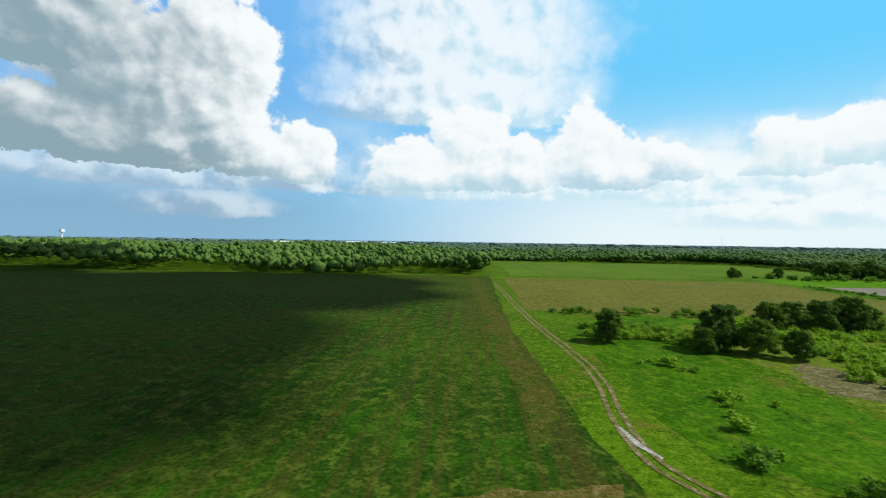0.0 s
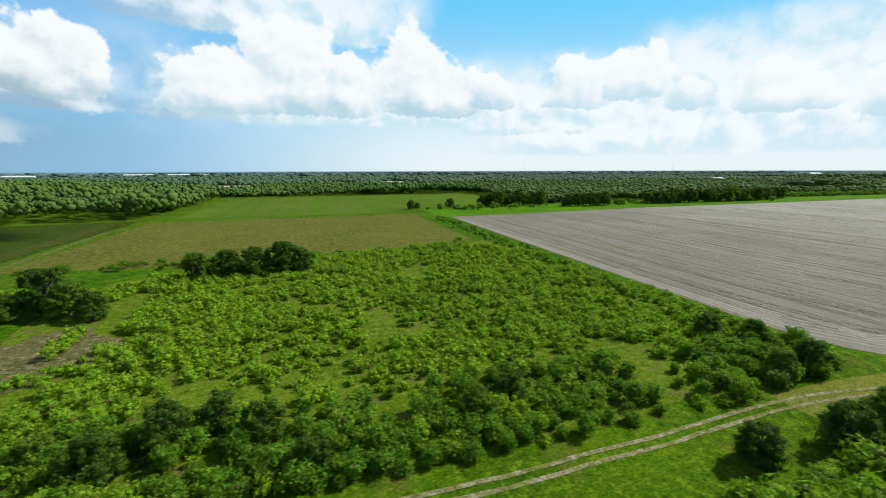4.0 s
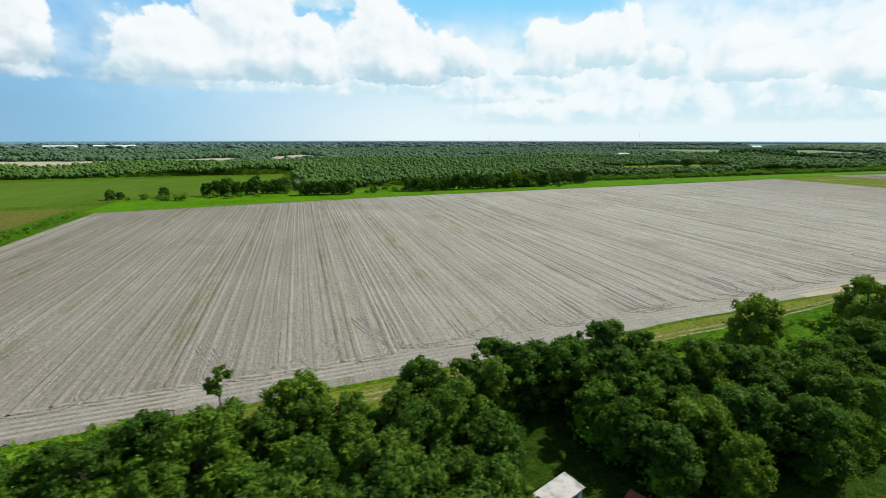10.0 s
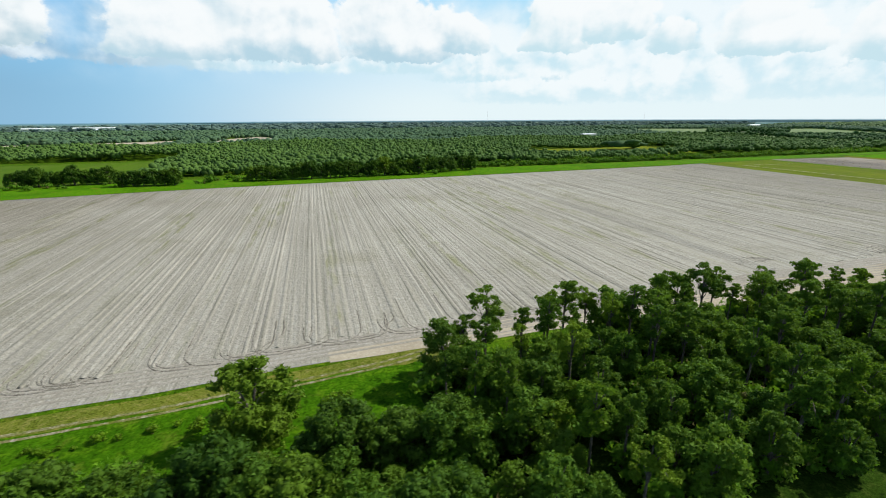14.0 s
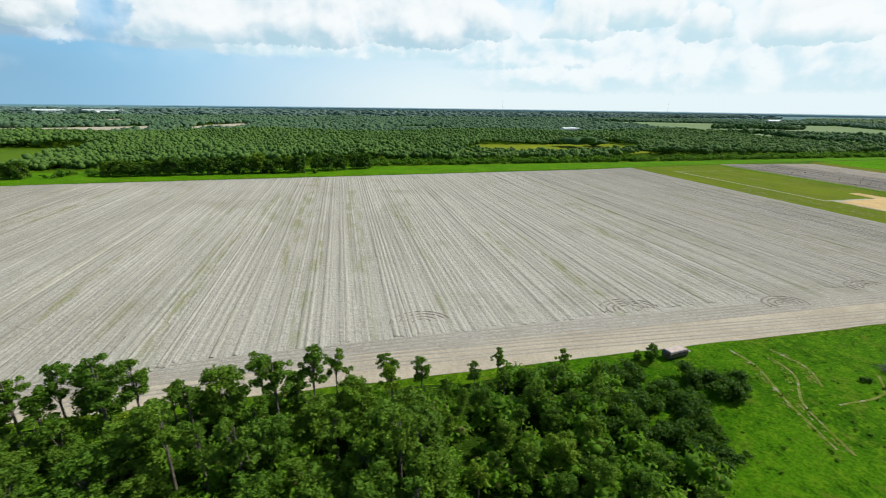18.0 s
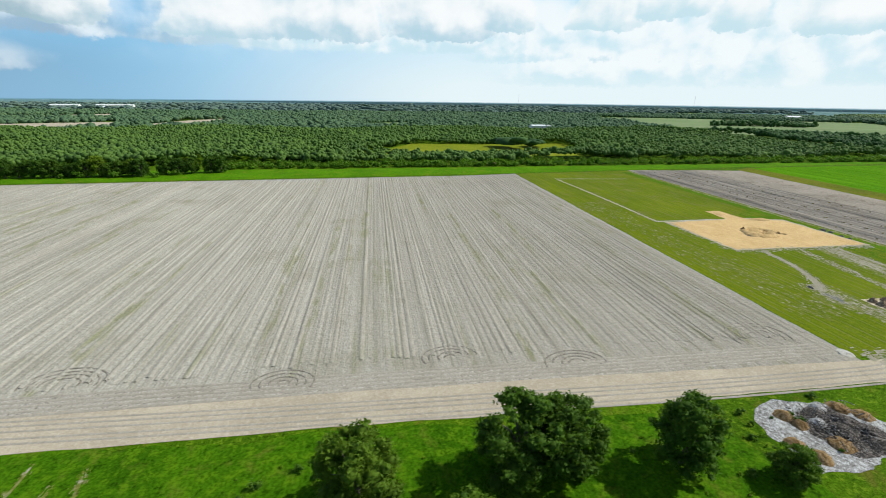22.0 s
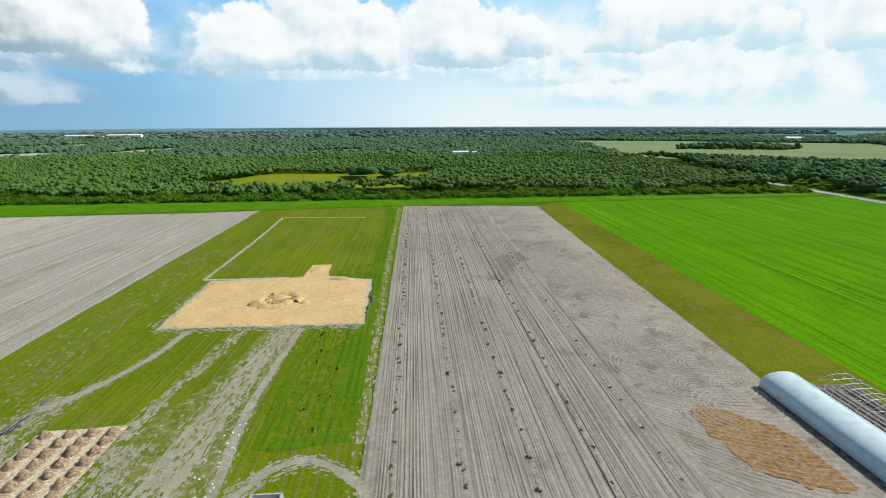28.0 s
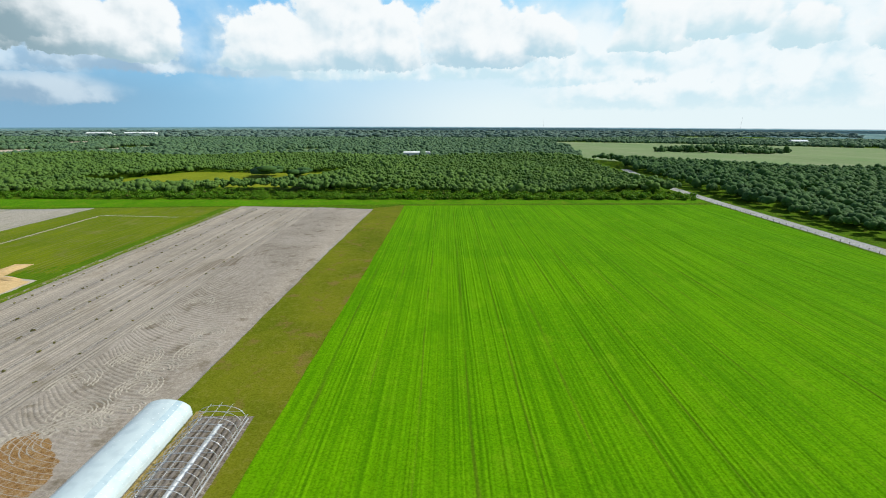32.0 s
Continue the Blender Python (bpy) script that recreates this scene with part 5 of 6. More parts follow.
flecks("dry_scraps", [(67, 49), (68, 30), (70, 12)], 4.0, 2.0, 300, MOWN, 16, "yellowish scraps among rank grass", (0.4, 1.6), 0.05)
for i, line in enumerate(([(-131, -9), (-131, -15), (-134.5, -22.5), (-137.3, -32)], [(-126.5, -14), (-127.5, -18), (-133, -24), (-136, -33)], [(-124, -12), (-123, -16), (-126, -21)])):
    flecks("track_scraps", line, 0.5, 0.2, 70, THIN, 20 + i, "pale scraps of a wheel track in the clearing", (0.15, 0.5), 0.06)

# ================================================================ made things
def plain(name, colour, rough=0.6, metal=0.0, wear=None, scale=3.0, **more):
    m, n = material(name)
    f = n.noise(scale, 4.0, n.coords())
    col = n.mix(n.ramp(f, 0.42, 0.72), colour, wear or tuple(c * 0.72 for c in colour))
    n.finish(col, rough, n.noise(scale * 6), 0.25, 0.01, Metallic=metal, **more)
    return m


ZINC = plain("zinc_tube", (0.62, 0.63, 0.64), 0.45, 0.6, (0.45, 0.45, 0.45))
FILM = plain("greenhouse_film", (0.52, 0.60, 0.61), 0.35, 0.0, (0.43, 0.51, 0.53), 0.6)
FILM_CLEAR = plain("clear_film", (0.42, 0.52, 0.56), 0.25, 0.0, (0.34, 0.44, 0.49), 0.8)
CLOTH = plain("white_cloth", (0.85, 0.86, 0.86), 0.7, 0.0, (0.7, 0.7, 0.68), 1.5)
WOOD_M = plain("grey_boards", (0.20, 0.17, 0.14), 0.85, 0.0, (0.12, 0.10, 0.08), 4.0)
BLOCK = plain("concrete_block", (0.40, 0.40, 0.39), 0.9, 0.0, (0.26, 0.26, 0.25), 2.0)
SLAB = plain("pale_slab", (0.46, 0.43, 0.37), 0.9, 0.0, (0.30, 0.275, 0.23), 0.7)
RUST = plain("rusted_steel", (0.36, 0.10, 0.045), 0.8, 0.1, (0.20, 0.07, 0.04), 2.5)
WHITE = plain("white_paint", (0.78, 0.78, 0.76), 0.5, 0.0, (0.62, 0.60, 0.56), 1.2)
BLACKISH = plain("dark_plastic", (0.035, 0.035, 0.04), 0.6)
BLUE = plain("blue_tarp", (0.05, 0.10, 0.22), 0.5)
GREENISH = plain("pale_green_sheeting", (0.26, 0.36, 0.34), 0.55, 0.1, (0.18, 0.24, 0.22), 1.4)
ORANGE = plain("orange_paint", (0.55, 0.14, 0.03), 0.5, 0.0, (0.33, 0.09, 0.03), 3.0)
CREAM = plain("faded_pink_paint", (0.52, 0.42, 0.37), 0.6, 0.0, (0.36, 0.24, 0.19), 2.0)


def box(w, d, h, at=(0, 0, 0), bevel=0.03, turn=0.0):
    bm = bmesh.new()
    bmesh.ops.create_cube(bm, size=1.0)
    bmesh.ops.scale(bm, vec=(w, d, h), verts=bm.verts)
    if bevel:
        bmesh.ops.bevel(bm, geom=bm.edges[:], offset=bevel, segments=1, affect="EDGES")
    bmesh.ops.transform(bm, matrix=pose(at[0], at[1], at[2] + h / 2, 0, 0, turn), verts=bm.verts)
    return bm


def part(name, bm, mat, parent=None, label=""):
    """Links a bmesh, or arrays of corners and faces, as one mesh under a thing."""
    if isinstance(bm, tuple):
        me = np_mesh(name, bm[0], bm[1], mat)
    else:
        me = bpy.data.meshes.new(name)
        bm.to_mesh(me)
        bm.free()
        me.materials.append(mat)
    ob = new(name, me)
    ob.parent = parent
    return tagged(ob, label)


def bar(a, b, r, sides=6):
    """A round bar between two points."""
    a, b = Vector(a), Vector(b)
    d = (b - a).normalized()
    x = d.orthogonal().normalized()
    y = d.cross(x)
    v = [tuple(p + (x * math.cos(2 * math.pi * i / sides) + y * math.sin(2 * math.pi * i / sides)) * r) for p in (a, b) for i in range(sides)]
    f = [(i, (i + 1) % sides, sides + (i + 1) % sides) for i in range(sides)] + [(i, sides + (i + 1) % sides, sides + i) for i in range(sides)]
    return np.array(v), np.array(f)


def bow(w, h, y, r, n=14):
    """A bent tube over the width of a hoop house."""
    p = [(-w / 2 * math.cos(math.pi * i / n), y, 0.9 + (h - 0.9) * math.sin(math.pi * i / n) ** 0.8) for i in range(n + 1)]
    p = [(-w / 2, y, 0.0)] + p + [(w / 2, y, 0.0)]
    return join(*[bar(a, b, r, 5) for a, b in zip(p, p[1:])])


def hoop_house(x, y0, y1, w, h, covered, label):
    ob = new("hoop_house")
    ob.location = (x, 0, 0.03)
    tagged(ob, label, "greenhouse", "hoop houses")
    step = 1.22 if covered else 1.5
    ys = np.arange(y0, y1 + 0.1, step)
    for y in ys:
        part("hoop", bow(w, h, y, 0.045 if not covered else 0.06), ZINC if not covered else CLOTH, ob)
    for s in (-1, 1):
        part("base_rail", box(0.14, y1 - y0, 0.22, (s * w / 2, (y0 + y1) / 2, 0), 0.02), WOOD_M if covered else ZINC, ob, "weathered base board" if covered else "galvanised base rail")
        part("side_rail", bar((s * w / 2, y0, 0.95), (s * w / 2, y1, 0.95), 0.05), ZINC, ob)
    for q in (0.35, 0.5, 0.65):
        a = math.pi * q
        px, pz = -w / 2 * math.cos(a), 0.9 + (h - 0.9) * math.sin(a) ** 0.8
        part("purlin", bar((px, y0, pz - 0.05), (px, y1, pz - 0.05), 0.035), ZINC, ob)
    if covered:
        n, k = 20, len(ys) * 4
        rows = [(a, b) for a, b in ((0, 13), (13, 15), (15, n))]
        for lo, hi in rows:
            v, f = [], []
            for j in range(k + 1):
                y = y0 + (y1 - y0) * j / k
                sag = 0.035 * math.sin(math.pi * j / 2) ** 2
                for i in range(lo, hi + 1):
                    a = math.pi * i / n
                    px, pz = -(w / 2 + 0.05 - sag) * math.cos(a), 0.9 + (h + 0.06 - sag - 0.9) * math.sin(a) ** 0.8
                    v.append((px, y, pz))
            m = hi - lo + 1
            f = [(j * m + i, j * m + i + 1, (j + 1) * m + i + 1, (j + 1) * m + i) for j in range(k) for i in range(m - 1)]
            clear = (lo, hi) == (13, 15)
            me = np_mesh("cover", v, f, FILM_CLEAR if clear else FILM, smooth=True)
            c = new("cover", me)
            c.parent = ob
            tagged(c, "strip of clearer plastic film" if clear else "taut white plastic film")
        for s in (-1, 1):
            part("side_curtain", box(0.06, y1 - y0, 0.85, (s * (w / 2 + 0.04), (y0 + y1) / 2, 0.1), 0.0), FILM, ob, "rolled white side curtain")
        for y in (y0 - 0.02, y1 + 0.02):
            pts = [(-w / 2, y, 0)] + [(-w / 2 * math.cos(math.pi * i / 16), y, 0.9 + (h - 0.9) * math.sin(math.pi * i / 16) ** 0.8) for i in range(17)] + [(w / 2, y, 0)]
            v = pts + [(px, py + 0.06, pz) for px, py, pz in pts]
            m = len(pts)
            bm = bmesh.new()
            vs = [bm.verts.new(p) for p in v]
            bm.faces.new(vs[:m]), bm.faces.new(vs[m:][::-1])
            for i in range(m):
                bm.faces.new((vs[i], vs[i + m], vs[(i + 1) % m + m], vs[(i + 1) % m]))
            bmesh.ops.recalc_face_normals(bm, faces=bm.faces)
            part("end_wall", bm, FILM, ob, "white film end wall")
    else:
        for y in ys[::2]:
            part("cross_tie", bar((-w / 2 + 0.3, y, 2.0), (w / 2 - 0.3, y, 2.0), 0.03, 5), ZINC, ob)
        for i in range(7):
            px = -w / 2 + 0.8 + i * (w - 1.6) / 6
            if abs(px) > 0.9:
                part("bench", box(0.55, y1 - y0 - 1.2, 0.12, (px, (y0 + y1) / 2, 0.55), 0.02), WOOD_M, ob, "grey timber bench slats")
    return ob


hoop_house(154.9, -12.0, 19.6, 7.6, 3.1, True, "long hoop house covered with white plastic film")
hoop_house(164.6, -12.0, 18.8, 7.8, 3.2, False, "bare galvanised hoop house frame without its cover")
walkway = new("ground_cloth", np_mesh("ground_cloth", *(lambda b: (np.array([v.co[:] for v in b.verts]), np.array([[v.index for v in f.verts] for f in b.faces])))(box(1.15, 28.4, 0.05, (164.6, 3.2, 0.09), 0)), CLOTH))
tagged(walkway, "long white cloth strip lying inside the bare frame", "ground cloth")
sheet("hoop_floor", [(160.2, 19.4), (160.2, -12), (169.2, -12), (169.2, 19.4)], 0.05, SOIL, "bare brown soil inside the frame", 0.2, 1.5, "ground")
sheet("hoop_margin", [(158.9, 20.5), (159, -12), (160.2, -12), (160.3, 20.5)], 0.055, land("dry_grass", (0.26, 0.19, 0.06), (0.36, 0.26, 0.09), (0.40, 0.31, 0.14), 0.3, 1.5), "dry orange grass between the houses", 0.3, 1.0, "ground")
sheet("hoop_margin", [(149.6, 20.0), (150, -12), (151.0, -12), (151.1, 20.0)], 0.055, SOIL, "dark bare soil beside the house", 0.2, 1.0, "ground")

# ---- heaps of mulch in four rows
random.seed(41)


def heap_mesh(seed, r=1.15, h=1.0):
    rs = np.random.RandomState(seed)
    n, k = 14, 6
    v = [(0, 0, h)]
    for j in range(1, k + 1):
        t = j / k
        for i in range(n):
            a = 2 * math.pi * i / n
            q = r * t * rs.uniform(0.86, 1.14)
            v.append((q * math.cos(a), q * math.sin(a), max(0, h * (1 - t ** 1.4) + rs.uniform(-0.09, 0.09) * (j < k)) - (0.05 if j == k else 0)))
    f = [(0, 1 + i, 1 + (i + 1) % n) for i in range(n)]
    for j in range(k - 1):
        for i in range(n):
            a, b = 1 + j * n + i, 1 + j * n + (i + 1) % n
            f += [(a, a + n, b + n), (a, b + n, b)]
    return np.array(v), np.array(f)


MULCH = land("mulch", (0.24, 0.165, 0.105), (0.39, 0.28, 0.18), (0.52, 0.41, 0.29), 0.5, 3.0, bump=1.0)
HEAPED = [np_mesh("mulch_mound", *heap_mesh(50 + i), MULCH) for i in range(5)]
sheet("heap_bed", [(27.3, 16.4), (40.3, 17), (40.4, -2.6), (30.2, -2.6), (30, 2.6), (27.2, 3)], 0.06, land("pale_chips", (0.52, 0.42, 0.28), (0.64, 0.54, 0.38), (0.72, 0.64, 0.48), 0.4, 2.0), "pale wood chips under the heaps", 0.4, 0.8, "yard")
for c, x in enumerate((28.7, 32.2, 35.6, 38.9)):
    for r in range(9):
        y = 15.3 - r * 2.05
        if c == 0 and y < 3.2:
            continue
        ob = new("mulch_mound", HEAPED[(c * 3 + r) % 5])
        s = random.uniform(0.92, 1.12)
        ob.matrix_basis = pose(x + random.uniform(-.15, .15), y + random.uniform(-.15, .15), 0.05, 0, 0, random.uniform(0, 360)) @ Matrix.Diagonal((s * 0.92, s * 0.92, s * random.uniform(1.0, 1.3), 1))
        tagged(ob, "small brown mulch mound on pale wood chips", "mound", "mulch heaps")

# ---- sand mounds and pit on the pad
for x, y, sx, sy, h in ((44.5, 66, 2.6, 2.2, 1.0), (49, 70, 3.0, 1.6, 0.9), (52, 66.5, 2.2, 1.8, 0.8), (54.5, 70.5, 2.4, 1.2, 0.7), (47, 63.5, 2.2, 1.2, 0.6), (64, 84, 5.0, 1.5, 0.8), (55, 94, 2.6, 4.0, 0.5), (57, 66, 1.4, 1.1, 0.5), (50, 74, 2.2, 0.9, 0.5)):
    ob = new("sand_mound", np_mesh("sand_mound", *heap_mesh(int(x * 3 + y)), YELLOW_SAND))
    ob.matrix_basis = pose(x, y, 0.04, 0, 0, random.uniform(-20, 20)) @ Matrix.Diagonal((sx / 1.15, sy / 1.15, h, 1))
    tagged(ob, "low mound of pushed yellow sand", "mound", "sand mounds")
for a0, a1, r, h in ((150, 300, 5.2, 1.0), (-20, 120, 5.6, 0.8), (170, 250, 3.0, 0.7)):
    v, f = furrows([arc(49.3, 68.2, r, a0, a1, 0.95, 26)], YELLOW_SAND, 1.15, h, 0.05)
    v = v + np.random.RandomState(int(r * 10)).uniform(-0.16, 0.16, v.shape) * np.array([1, 1, 0.8])
    tagged(new("sand_berm", np_mesh("sand_berm", v, f, YELLOW_SAND)), "curved bank of dug yellow sand round the pit", "sand bank", "sand banks")
# pit's dark shading put into the sand colour of a flat sheet
sheet("pit_floor", [(45.5, 72), (49, 73), (53, 71.5), (53.6, 66.5), (50, 64.2), (46, 65)], 0.065, land("pit_dark_sand", (0.36, 0.22, 0.09), (0.45, 0.30, 0.14), (0.52, 0.38, 0.20), 0.4, 1.2), "brown sand on the pit floor, darkened for the pit's shading", 0.5, 0.8, "ground")
CHALK = land("white_grit", (0.40, 0.38, 0.30), (0.50, 0.48, 0.40), (0.58, 0.56, 0.50), 0.5, 1.6, third=(0.16, 0.19, 0.03))
sheet("grit_line", band([(20, 86.6), (30, 86.2), (47, 86.8)], 0.9), 0.055, CHALK, "white gritty line along the sand pad", 0.35, 1.0, "grit line")
sheet("grit_line", band([(17.4, 180.2), (40, 178), (62, 175.6)], 0.6), 0.055, CHALK, "faint white gritty line across the grass", 0.35, 1.0, "grit line")
# shade of a small cut, put in as a flat patch of dark soil
sheet("pit_shade", [(42.2, 68), (43.4, 67.2), (43.2, 64), (41.6, 65)], 0.07, SOIL, "shade in a small cut, laid as a dark patch", 0.3, 0.6, "ground")
# a dug pit, drawn flat with its shade in the dark colour
sheet("pond", [(20.6, 21), (22.3, 21.2), (22.6, 17.4), (21.6, 14.2), (20.6, 15.5)], 0.07, plain("pit_dark", (0.05, 0.055, 0.045), 0.5), "small dug pit, its shade put into a flat dark sheet", 0.15, 0.7, "pool")
for i, (x, y, s) in enumerate(((75.4, 68, 0.75), (75.6, 65.4, 0.6), (75, 61, 0.5), (74.8, 58, 0.45), (21.5, 24.2, 0.5))):
    ob = new("debris_pile", np_mesh("debris_pile", *heap_mesh(80 + i), plain("dark_debris", (0.06, 0.06, 0.055), 0.9, 0, (0.2, 0.2, 0.19), 4.0) if i == 0 else bpy.data.materials["dark_debris"]))
    ob.matrix_basis = pose(x, y, 0.03) @ Matrix.Diagonal((s, s * 1.6, s, 1))
    tagged(ob, "dark pile of scrap at the edge of the pad", "debris", "scrap piles")

# ---- unfinished block walls with tanks
site = new("block_building")
site.location = (-0.5, -2.6, 0.04)
tagged(site, "roofless low building of grey blocks with a pale slab", "building")
part("slab", box(9.4, 6.6, 0.15, (71.1, -1.6, 0), 0.02), SLAB, site, "pale dusty concrete slab")
part("slab_extension", box(3.8, 1.6, 0.15, (68.3, 2.4, 0), 0.02), SLAB, site)
for w, d, x, y in ((9.6, 0.25, 71.1, -4.9), (0.25, 8.2, 66.3, -0.8), (4.0, 0.25, 68.3, 3.2), (0.25, 1.8, 70.2, 2.4), (5.7, 0.25, 73.0, 1.6), (0.25, 6.4, 75.8, -1.6)):
    part("wall", box(w, d, 1.0, (x, y, 0), 0.02), BLOCK, site, "grey block wall with a dark top")
for x, y, r, h, m in ((70.5, -0.8, 1.5, 0.18, SLAB), (73.2, -2.6, 1.1, 0.15, SLAB), (69.2, -3.0, 1.0, 0.12, SLAB)):
    part("rubble_bed", heap_mesh(int(x * 10), r, h), m, site)
for i, (x, y, l) in enumerate(((68.4, 1.6, 1.7), (67.6, -4.2, 1.5), (75.0, -4.2, 1.2))):
    tank = new("tank")
    tank.location = (x - 0.5, y - 2.6, 0.45)
    tagged(tank, "white plastic tank lying on the slab" if i < 2 else "blue plastic drum beside the wall", "tank", "tanks")
    m = WHITE if i < 2 else BLUE
    part("shell", bar((-l / 2, 0, 0), (l / 2, 0, 0), 0.36, 12), m, tank)
    for s in (-1, 1):
        part("end_cap", bar((s * l / 2, 0, 0), (s * (l / 2 + 0.08), 0, 0), 0.3, 12), m, tank)
machine = new("skid_loader")
machine.matrix_basis = pose(78.2, -5.0, 0.05, 0, 0, 25)
tagged(machine, "rusty orange loader parked by the block walls", "loader")
part("body", box(1.5, 2.2, 0.8, (0, 0, 0.45), 0.08), ORANGE, machine)
part("cab", box(1.2, 1.0, 0.9, (0, -0.3, 1.25), 0.08), RUST, machine)
part("cab_roof", box(1.3, 1.1, 0.08, (0, -0.3, 2.15), 0.02), WHITE, machine, "white cab roof")
part("bucket", box(1.7, 0.7, 0.6, (0, 1.7, 0.15), 0.06), RUST, machine)
for sx in (-0.8, 0.8):
    part("lift_arm", bar((sx, -0.8, 1.4), (sx, 1.6, 0.6), 0.09), ORANGE, machine)
    for sy in (-0.7, 0.7):
        part("wheel", bar((sx - 0.14, sy, 0.4), (sx + 0.14, sy, 0.4), 0.4, 14), BLACKISH, machine)
trailer = new("trailer")
trailer.matrix_basis = pose(81.5, -7.0, 0.05, 0, 0, 70)
tagged(trailer, "grey flat trailer loaded with white sacks", "trailer")
part("deck", box(1.8, 3.6, 0.12, (0, 0, 0.6), 0.02), WOOD_M, trailer)
for sx in (-0.95, 0.95):
    part("wheel", bar((sx - 0.1, 0, 0.35), (sx + 0.1, 0, 0.35), 0.35, 12), BLACKISH, trailer)
for i in range(4):
    part("sack", box(0.8, 0.7, 0.35, (random.uniform(-.4, .4), -1.2 + i * 0.8, 0.72), 0.1), WHITE, trailer, "white sack")
for i in range(26):
    ob = new("litter", np_mesh("litter", *lump(200 + i % 3, 1), WHITE))
    x = random.uniform(56, 60)
    ob.matrix_basis = pose(x, random.uniform(-2, 16), 0.12, random.uniform(0, 90), 0, random.uniform(0, 360)) @ Matrix.Diagonal((0.22, 0.14, 0.1, 1))
    tagged(ob, "white scrap of litter lying on the grass", "litter", "litter")

# ---- wrecked van beside the road
van = new("van")
van.matrix_basis = pose(-141.8, -10.3, 0.03, 0, 0, 8) @ Matrix.Diagonal((0.86, 0.86, 0.86, 1))
tagged(van, "old van wreck with faded roof sunk in grass beside the road", "van")
bm = box(5.0, 1.95, 1.15, (0, 0, 0.35), 0.14)
part("body", bm, plain("dull_dark_paint", (0.06, 0.055, 0.06), 0.5, 0.0, (0.15, 0.08, 0.06), 2.0), van)
part("roof", box(4.3, 1.75, 0.32, (-0.1, 0, 1.45), 0.13), CREAM, van, "sun-faded pinkish roof")
part("bonnet", box(1.0, 1.7, 0.3, (2.7, 0, 0.75), 0.1), CREAM, van)
part("windscreen", box(0.05, 1.5, 0.45, (2.12, 0, 1.15), 0.0), BLACKISH, van)
for s in (-1, 1):
    for x in (-1.3, 0.0, 1.2):
        part("side_window", box(0.95, 0.03, 0.4, (x, s * 0.985, 1.02), 0.0), BLACKISH, van)
    for x in (-1.6, 1.7):
        part("wheel", bar((x, s * 0.8, 0.3), (x, s * 1.0, 0.3), 0.33, 14), BLACKISH, van)

# ---- brush pile, ash heap, logs
STICK = plain("dead_sticks", (0.15, 0.115, 0.085), 0.9, 0.0, (0.27, 0.23, 0.18), 3.0)
brush = new("brush_pile")
brush.matrix_basis = pose(-109, -22.2, 0) @ Matrix.Diagonal((1.45, 1.45, 1.35, 1))
tagged(brush, "tangled brown pile of dead branches on the grass", "brush pile")
rs = np.random.RandomState(61)
for k in range(3):
    rows = []
    for i in range(90):
        a, r = rs.uniform(0, 6.28), rs.uniform(0, 1.9)
        p = Vector((r * math.cos(a) * 1.2, r * math.sin(a) * 0.8, rs.uniform(0.05, 1.5 * (1 - r / 2.2) + 0.1)))
        d = Vector((rs.normal(), rs.normal(), rs.normal() * 0.35 + 0.15)).normalized() * rs.uniform(0.5, 1.2)
        rows.append(bar(p - d, p + d, rs.uniform(0.015, 0.045), 4))
    part("dead_wood", join(*rows), STICK, brush)
part("stump", heap_mesh(62, 1.2, 0.7), SOIL, brush)

burn = new("burn_heap")
burn.location = (-22.5, -18.0, 0.02)
tagged(burn, "burnt heap of white ash, charred wood and debris", "burnt heap")
ASH = land("white_ash", (0.20, 0.19, 0.18), (0.44, 0.43, 0.42), (0.58, 0.58, 0.58), 0.35, 2.0, third=(0.12, 0.10, 0.085))
CHAR = land("charred_waste", (0.04, 0.037, 0.035), (0.10, 0.085, 0.075), (0.26, 0.23, 0.21), 0.6, 3.0, bump=1.0)
CLAY = land("brown_clay", (0.20, 0.12, 0.05), (0.30, 0.19, 0.09), (0.36, 0.26, 0.15), 0.4, 2.5, bump=1.0)
for n_, poly, z, m in (("ash_bed", [(-9.5, 3.5), (-4, 4.9), (3, 4.4), (8, -0.5), (9.5, -5), (-3, -8), (-9, -7), (-10.5, -1)], 0.03, ASH), ("char_bed", [(-2.5, 3.2), (3, 3.4), (7, -1.5), (7.5, -6), (-2, -7), (-4.5, -2)], 0.06, CHAR)):
    pts = ragged(poly, 0.5, 1.3, z * 40)
    me = bpy.data.meshes.new(n_)
    me.from_pydata([(x, y, z) for x, y in pts], [], [list(range(len(pts)))[::-1]])
    me.materials.append(m)
    ob = new(n_, me)
    ob.parent = burn
for i, (x, y, r, h, m) in enumerate(((-5, 2.0, 1.5, 0.9, CLAY), (-4.4, 0.2, 1.3, 0.8, CLAY), (0, 1.5, 2.0, 0.8, CHAR), (2.6, 0, 1.8, 0.9, CHAR), (0.5, -2, 2.2, 1.0, CHAR), (4.5, -2.5, 1.8, 0.7, CHAR), (-8.5, -3, 1.4, 0.7, CLAY), (-7.2, -5.5, 1.5, 0.8, CLAY),
                                     (5.2, 2.6, 1.6, 0.6, CLAY), (7, 0.5, 1.5, 0.6, CLAY), (3, -5, 2, 0.8, CHAR), (-2.2, -4, 1.8, 0.7, CLAY), (1.8, 3.0, 1.2, 0.6, ASH), (-1.2, 0.2, 1.2, 0.6, ASH))):
    a, b = heap_mesh(300 + i, r, h)
    part("mound", (a + np.array([x, y, 0.03]), b), m, burn)
rows = []
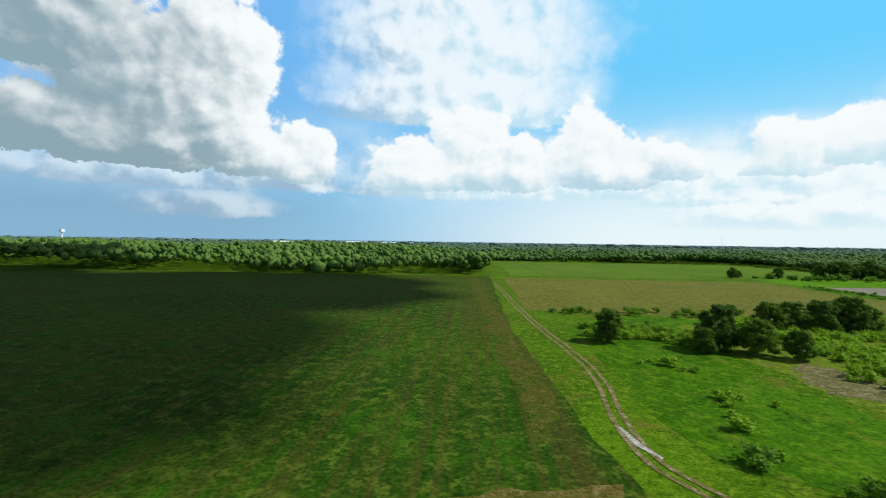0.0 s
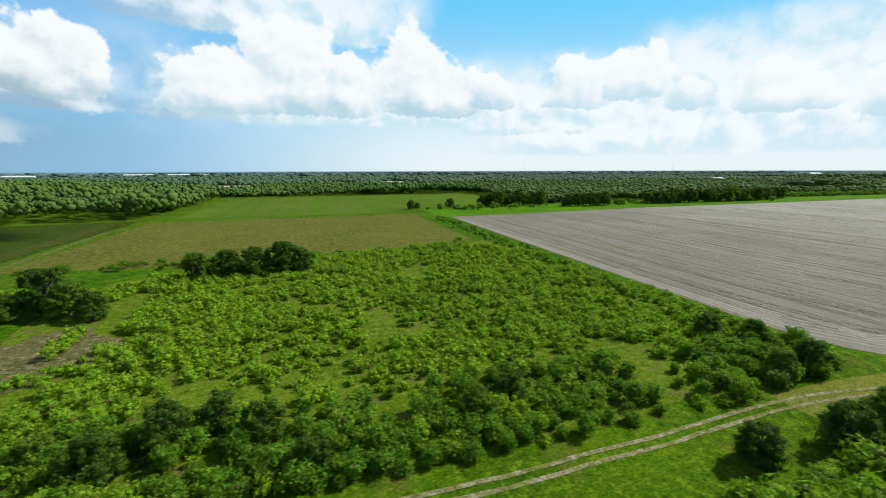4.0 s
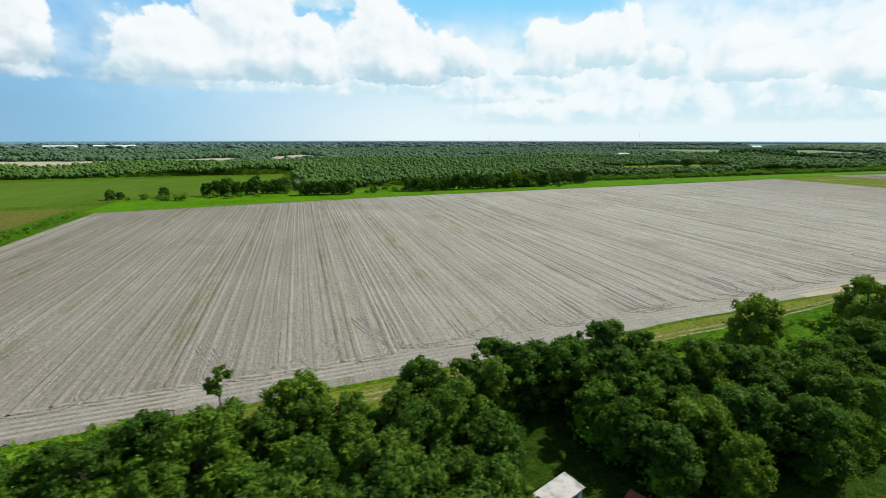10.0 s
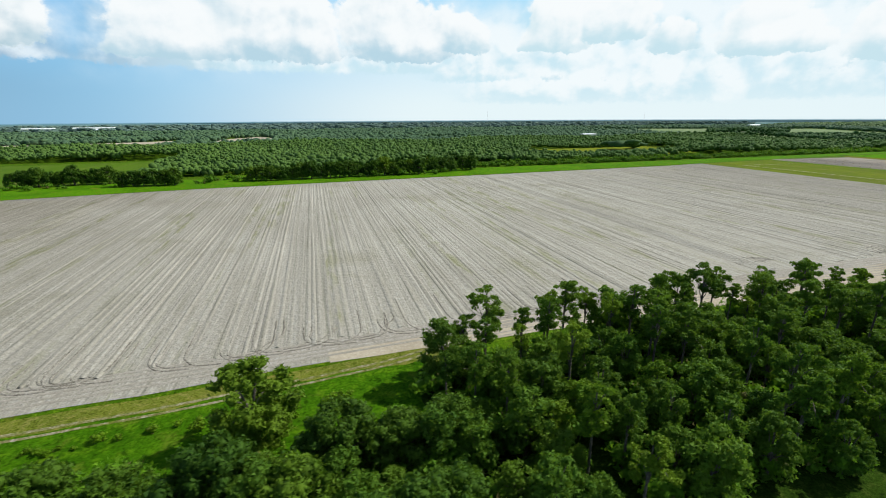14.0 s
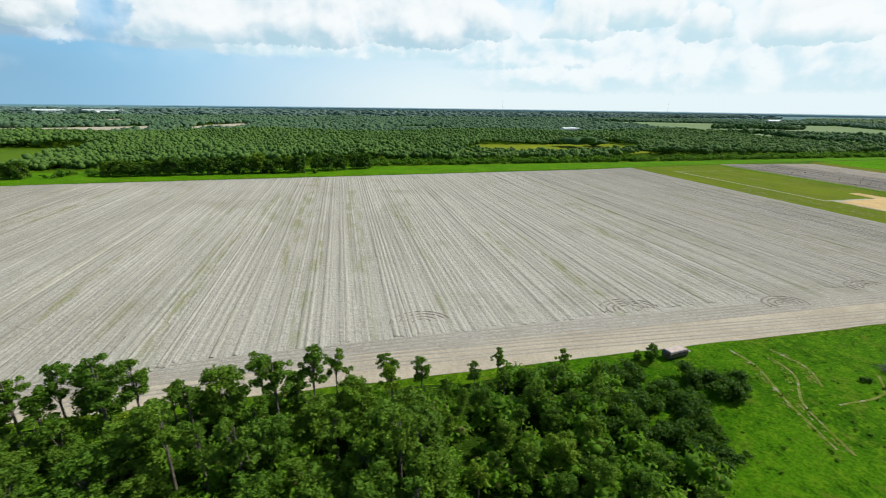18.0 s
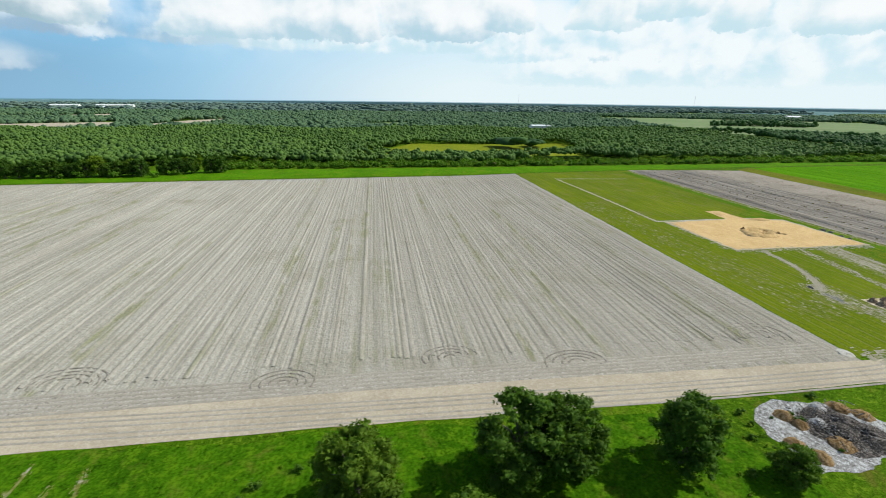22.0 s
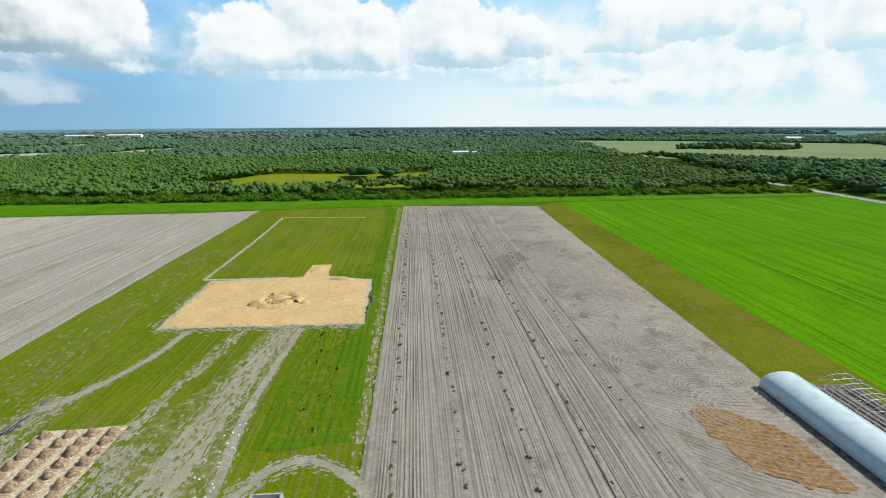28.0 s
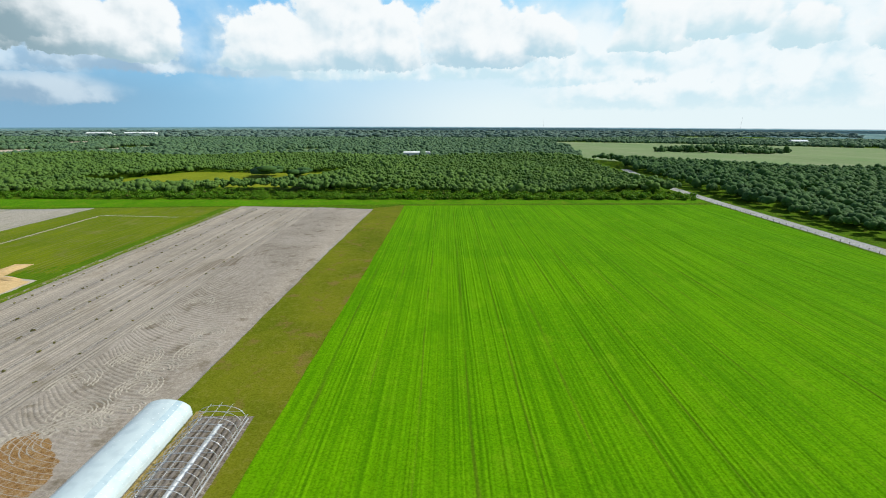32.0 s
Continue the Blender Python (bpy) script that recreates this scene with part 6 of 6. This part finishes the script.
for i in range(110):
    p = Vector((rs.uniform(-4, 7), rs.uniform(-6, 3.5), rs.uniform(0.2, 0.9)))
    d = Vector((rs.normal(), rs.normal(), rs.normal() * 0.4)).normalized() * rs.uniform(0.25, 0.9)
    rows.append(bar(p - d, p + d, rs.uniform(0.03, 0.09), 4))
part("charred_logs", join(*rows), plain("charred_wood", (0.05, 0.045, 0.04), 0.9, 0, (0.4, 0.39, 0.38), 3.0), burn)
heap2 = new("scrap_heap", np_mesh("scrap_heap", *heap_mesh(77, 3.0, 1.2), plain("scrap", (0.10, 0.10, 0.10), 0.8, 0, (0.6, 0.6, 0.6), 3.0)))
heap2.location = (45, -13, 0)
tagged(heap2, "grey heap of scrap and broken white pieces", "scrap heap")

# ---- shed and rusty trailer in the wood
shed = new("shed")
shed.matrix_basis = pose(-367.0, -36.0, 0, 0, 0, 18)
tagged(shed, "pale green metal shed with a stained flat roof", "shed")
part("body", box(4.3, 2.1, 1.9, (0, 0, 0), 0.04), GREENISH, shed)
part("roof", box(4.6, 2.4, 0.12, (0, 0, 1.9), 0.03), plain("stained_roof", (0.55, 0.51, 0.46), 0.8, 0.0, (0.26, 0.22, 0.19), 0.9), shed, "pale stained roof")
part("door", box(0.8, 0.06, 1.7, (-1.2, -1.07, 0.05), 0.02), WOOD_M, shed)
part("window", box(0.8, 0.05, 0.6, (1.0, -1.07, 0.9), 0.0), BLACKISH, shed)
old = new("flatbed_trailer")
old.matrix_basis = pose(-358.5, -41.5, 0, 0, 0, -62)
tagged(old, "rust-red flatbed trailer standing in grass", "trailer")
part("deck", box(9.0, 1.9, 0.25, (0, 0, 0.8), 0.03), RUST, old)
for x in (-3, -2, 3):
    for s in (-0.9, 0.9):
        part("wheel", bar((x, s - 0.12, 0.42), (x, s + 0.12, 0.42), 0.42, 12), BLACKISH, old)

# ---- far buildings, tower and masts
def farm_building(x, y, w, d, h, turn, label):
    ob = new("farm_building")
    ob.matrix_basis = pose(x, y, 0, 0, 0, turn)
    tagged(ob, label, "building", "far buildings")
    part("wall", box(w, d, h, (0, 0, 0), 0.0), WHITE, ob)
    bm = bmesh.new()
    v = [bm.verts.new(p) for p in ((-w / 2 - .5, -d / 2 - .5, h), (w / 2 + .5, -d / 2 - .5, h), (w / 2 + .5, 0, h + d * 0.14), (-w / 2 - .5, 0, h + d * 0.14), (-w / 2 - .5, d / 2 + .5, h), (w / 2 + .5, d / 2 + .5, h))]
    for q in ((0, 1, 2, 3), (3, 2, 5, 4), (0, 3, 4), (1, 5, 2), (0, 4, 5, 1)):
        bm.faces.new([v[i] for i in q])
    part("roof", bm, WHITE, ob, "white metal roof")
    for i in range(max(2, int(w / 9))):
        part("door", box(3, 0.1, h * 0.7, (-w / 2 + (i + 0.5) * w / max(2, int(w / 9)), -d / 2 - 0.06, 0), 0.0), BLACKISH, ob)
    return ob


farm_building(154, 572, 22, 11, 7.5, 3, "long white farm building with a bright metal roof")
farm_building(176, 586, 6, 6, 7, 3, "small white outbuilding beside the long barn")
for x, y, w, t in ((-960, 1640, 110, 8), (-1090, 1600, 80, 8), (-860, 1380, 60, 5), (-1250, 1300, 60, 12), (-2380, 1800, 75, 45), (1000, 960, 30, -20)):
    farm_building(x, y, w, 22, 8.5, t, "white shed roofs far off among the woods")
tower = new("water_tower")
tower.matrix_basis = pose(-2330, 1610, 0)
tagged(tower, "white water tower standing far off on the horizon", "water tower")
part("column", bar((0, 0, 0), (0, 0, 34), 3.0, 14), WHITE, tower)
part("bowl", bar((0, 0, 32), (0, 0, 43), 9.0, 20), WHITE, tower)
part("cap", bar((0, 0, 43), (0, 0, 45), 6.0, 20), WHITE, tower)
for x, y, h in ((760, 2500, 70), (1750, 2300, 75)):
    ob = new("radio_mast", np_mesh("radio_mast", *bar((0, 0, 0), (0, 0, h), 0.4, 5), ZINC))
    ob.location = (x, y, 0)
    tagged(ob, "thin grey radio mast on the horizon", "mast", "masts")

# ---- roadside fence of the crop field and posts by the western wood
fence = new("roadside_fence")
fence.location = (365.6, 0, 0)
tagged(fence, "low wire fence along the paved road", "fence")
for i in range(60):
    part("post", box(0.12, 0.12, 1.2, (0, -20 + i * 4.2, 0), 0.0), WOOD_M, fence)
for z in (0.5, 1.0):
    part("wire", bar((0, -20, z), (0, 228, z), 0.02, 4), ZINC, fence)
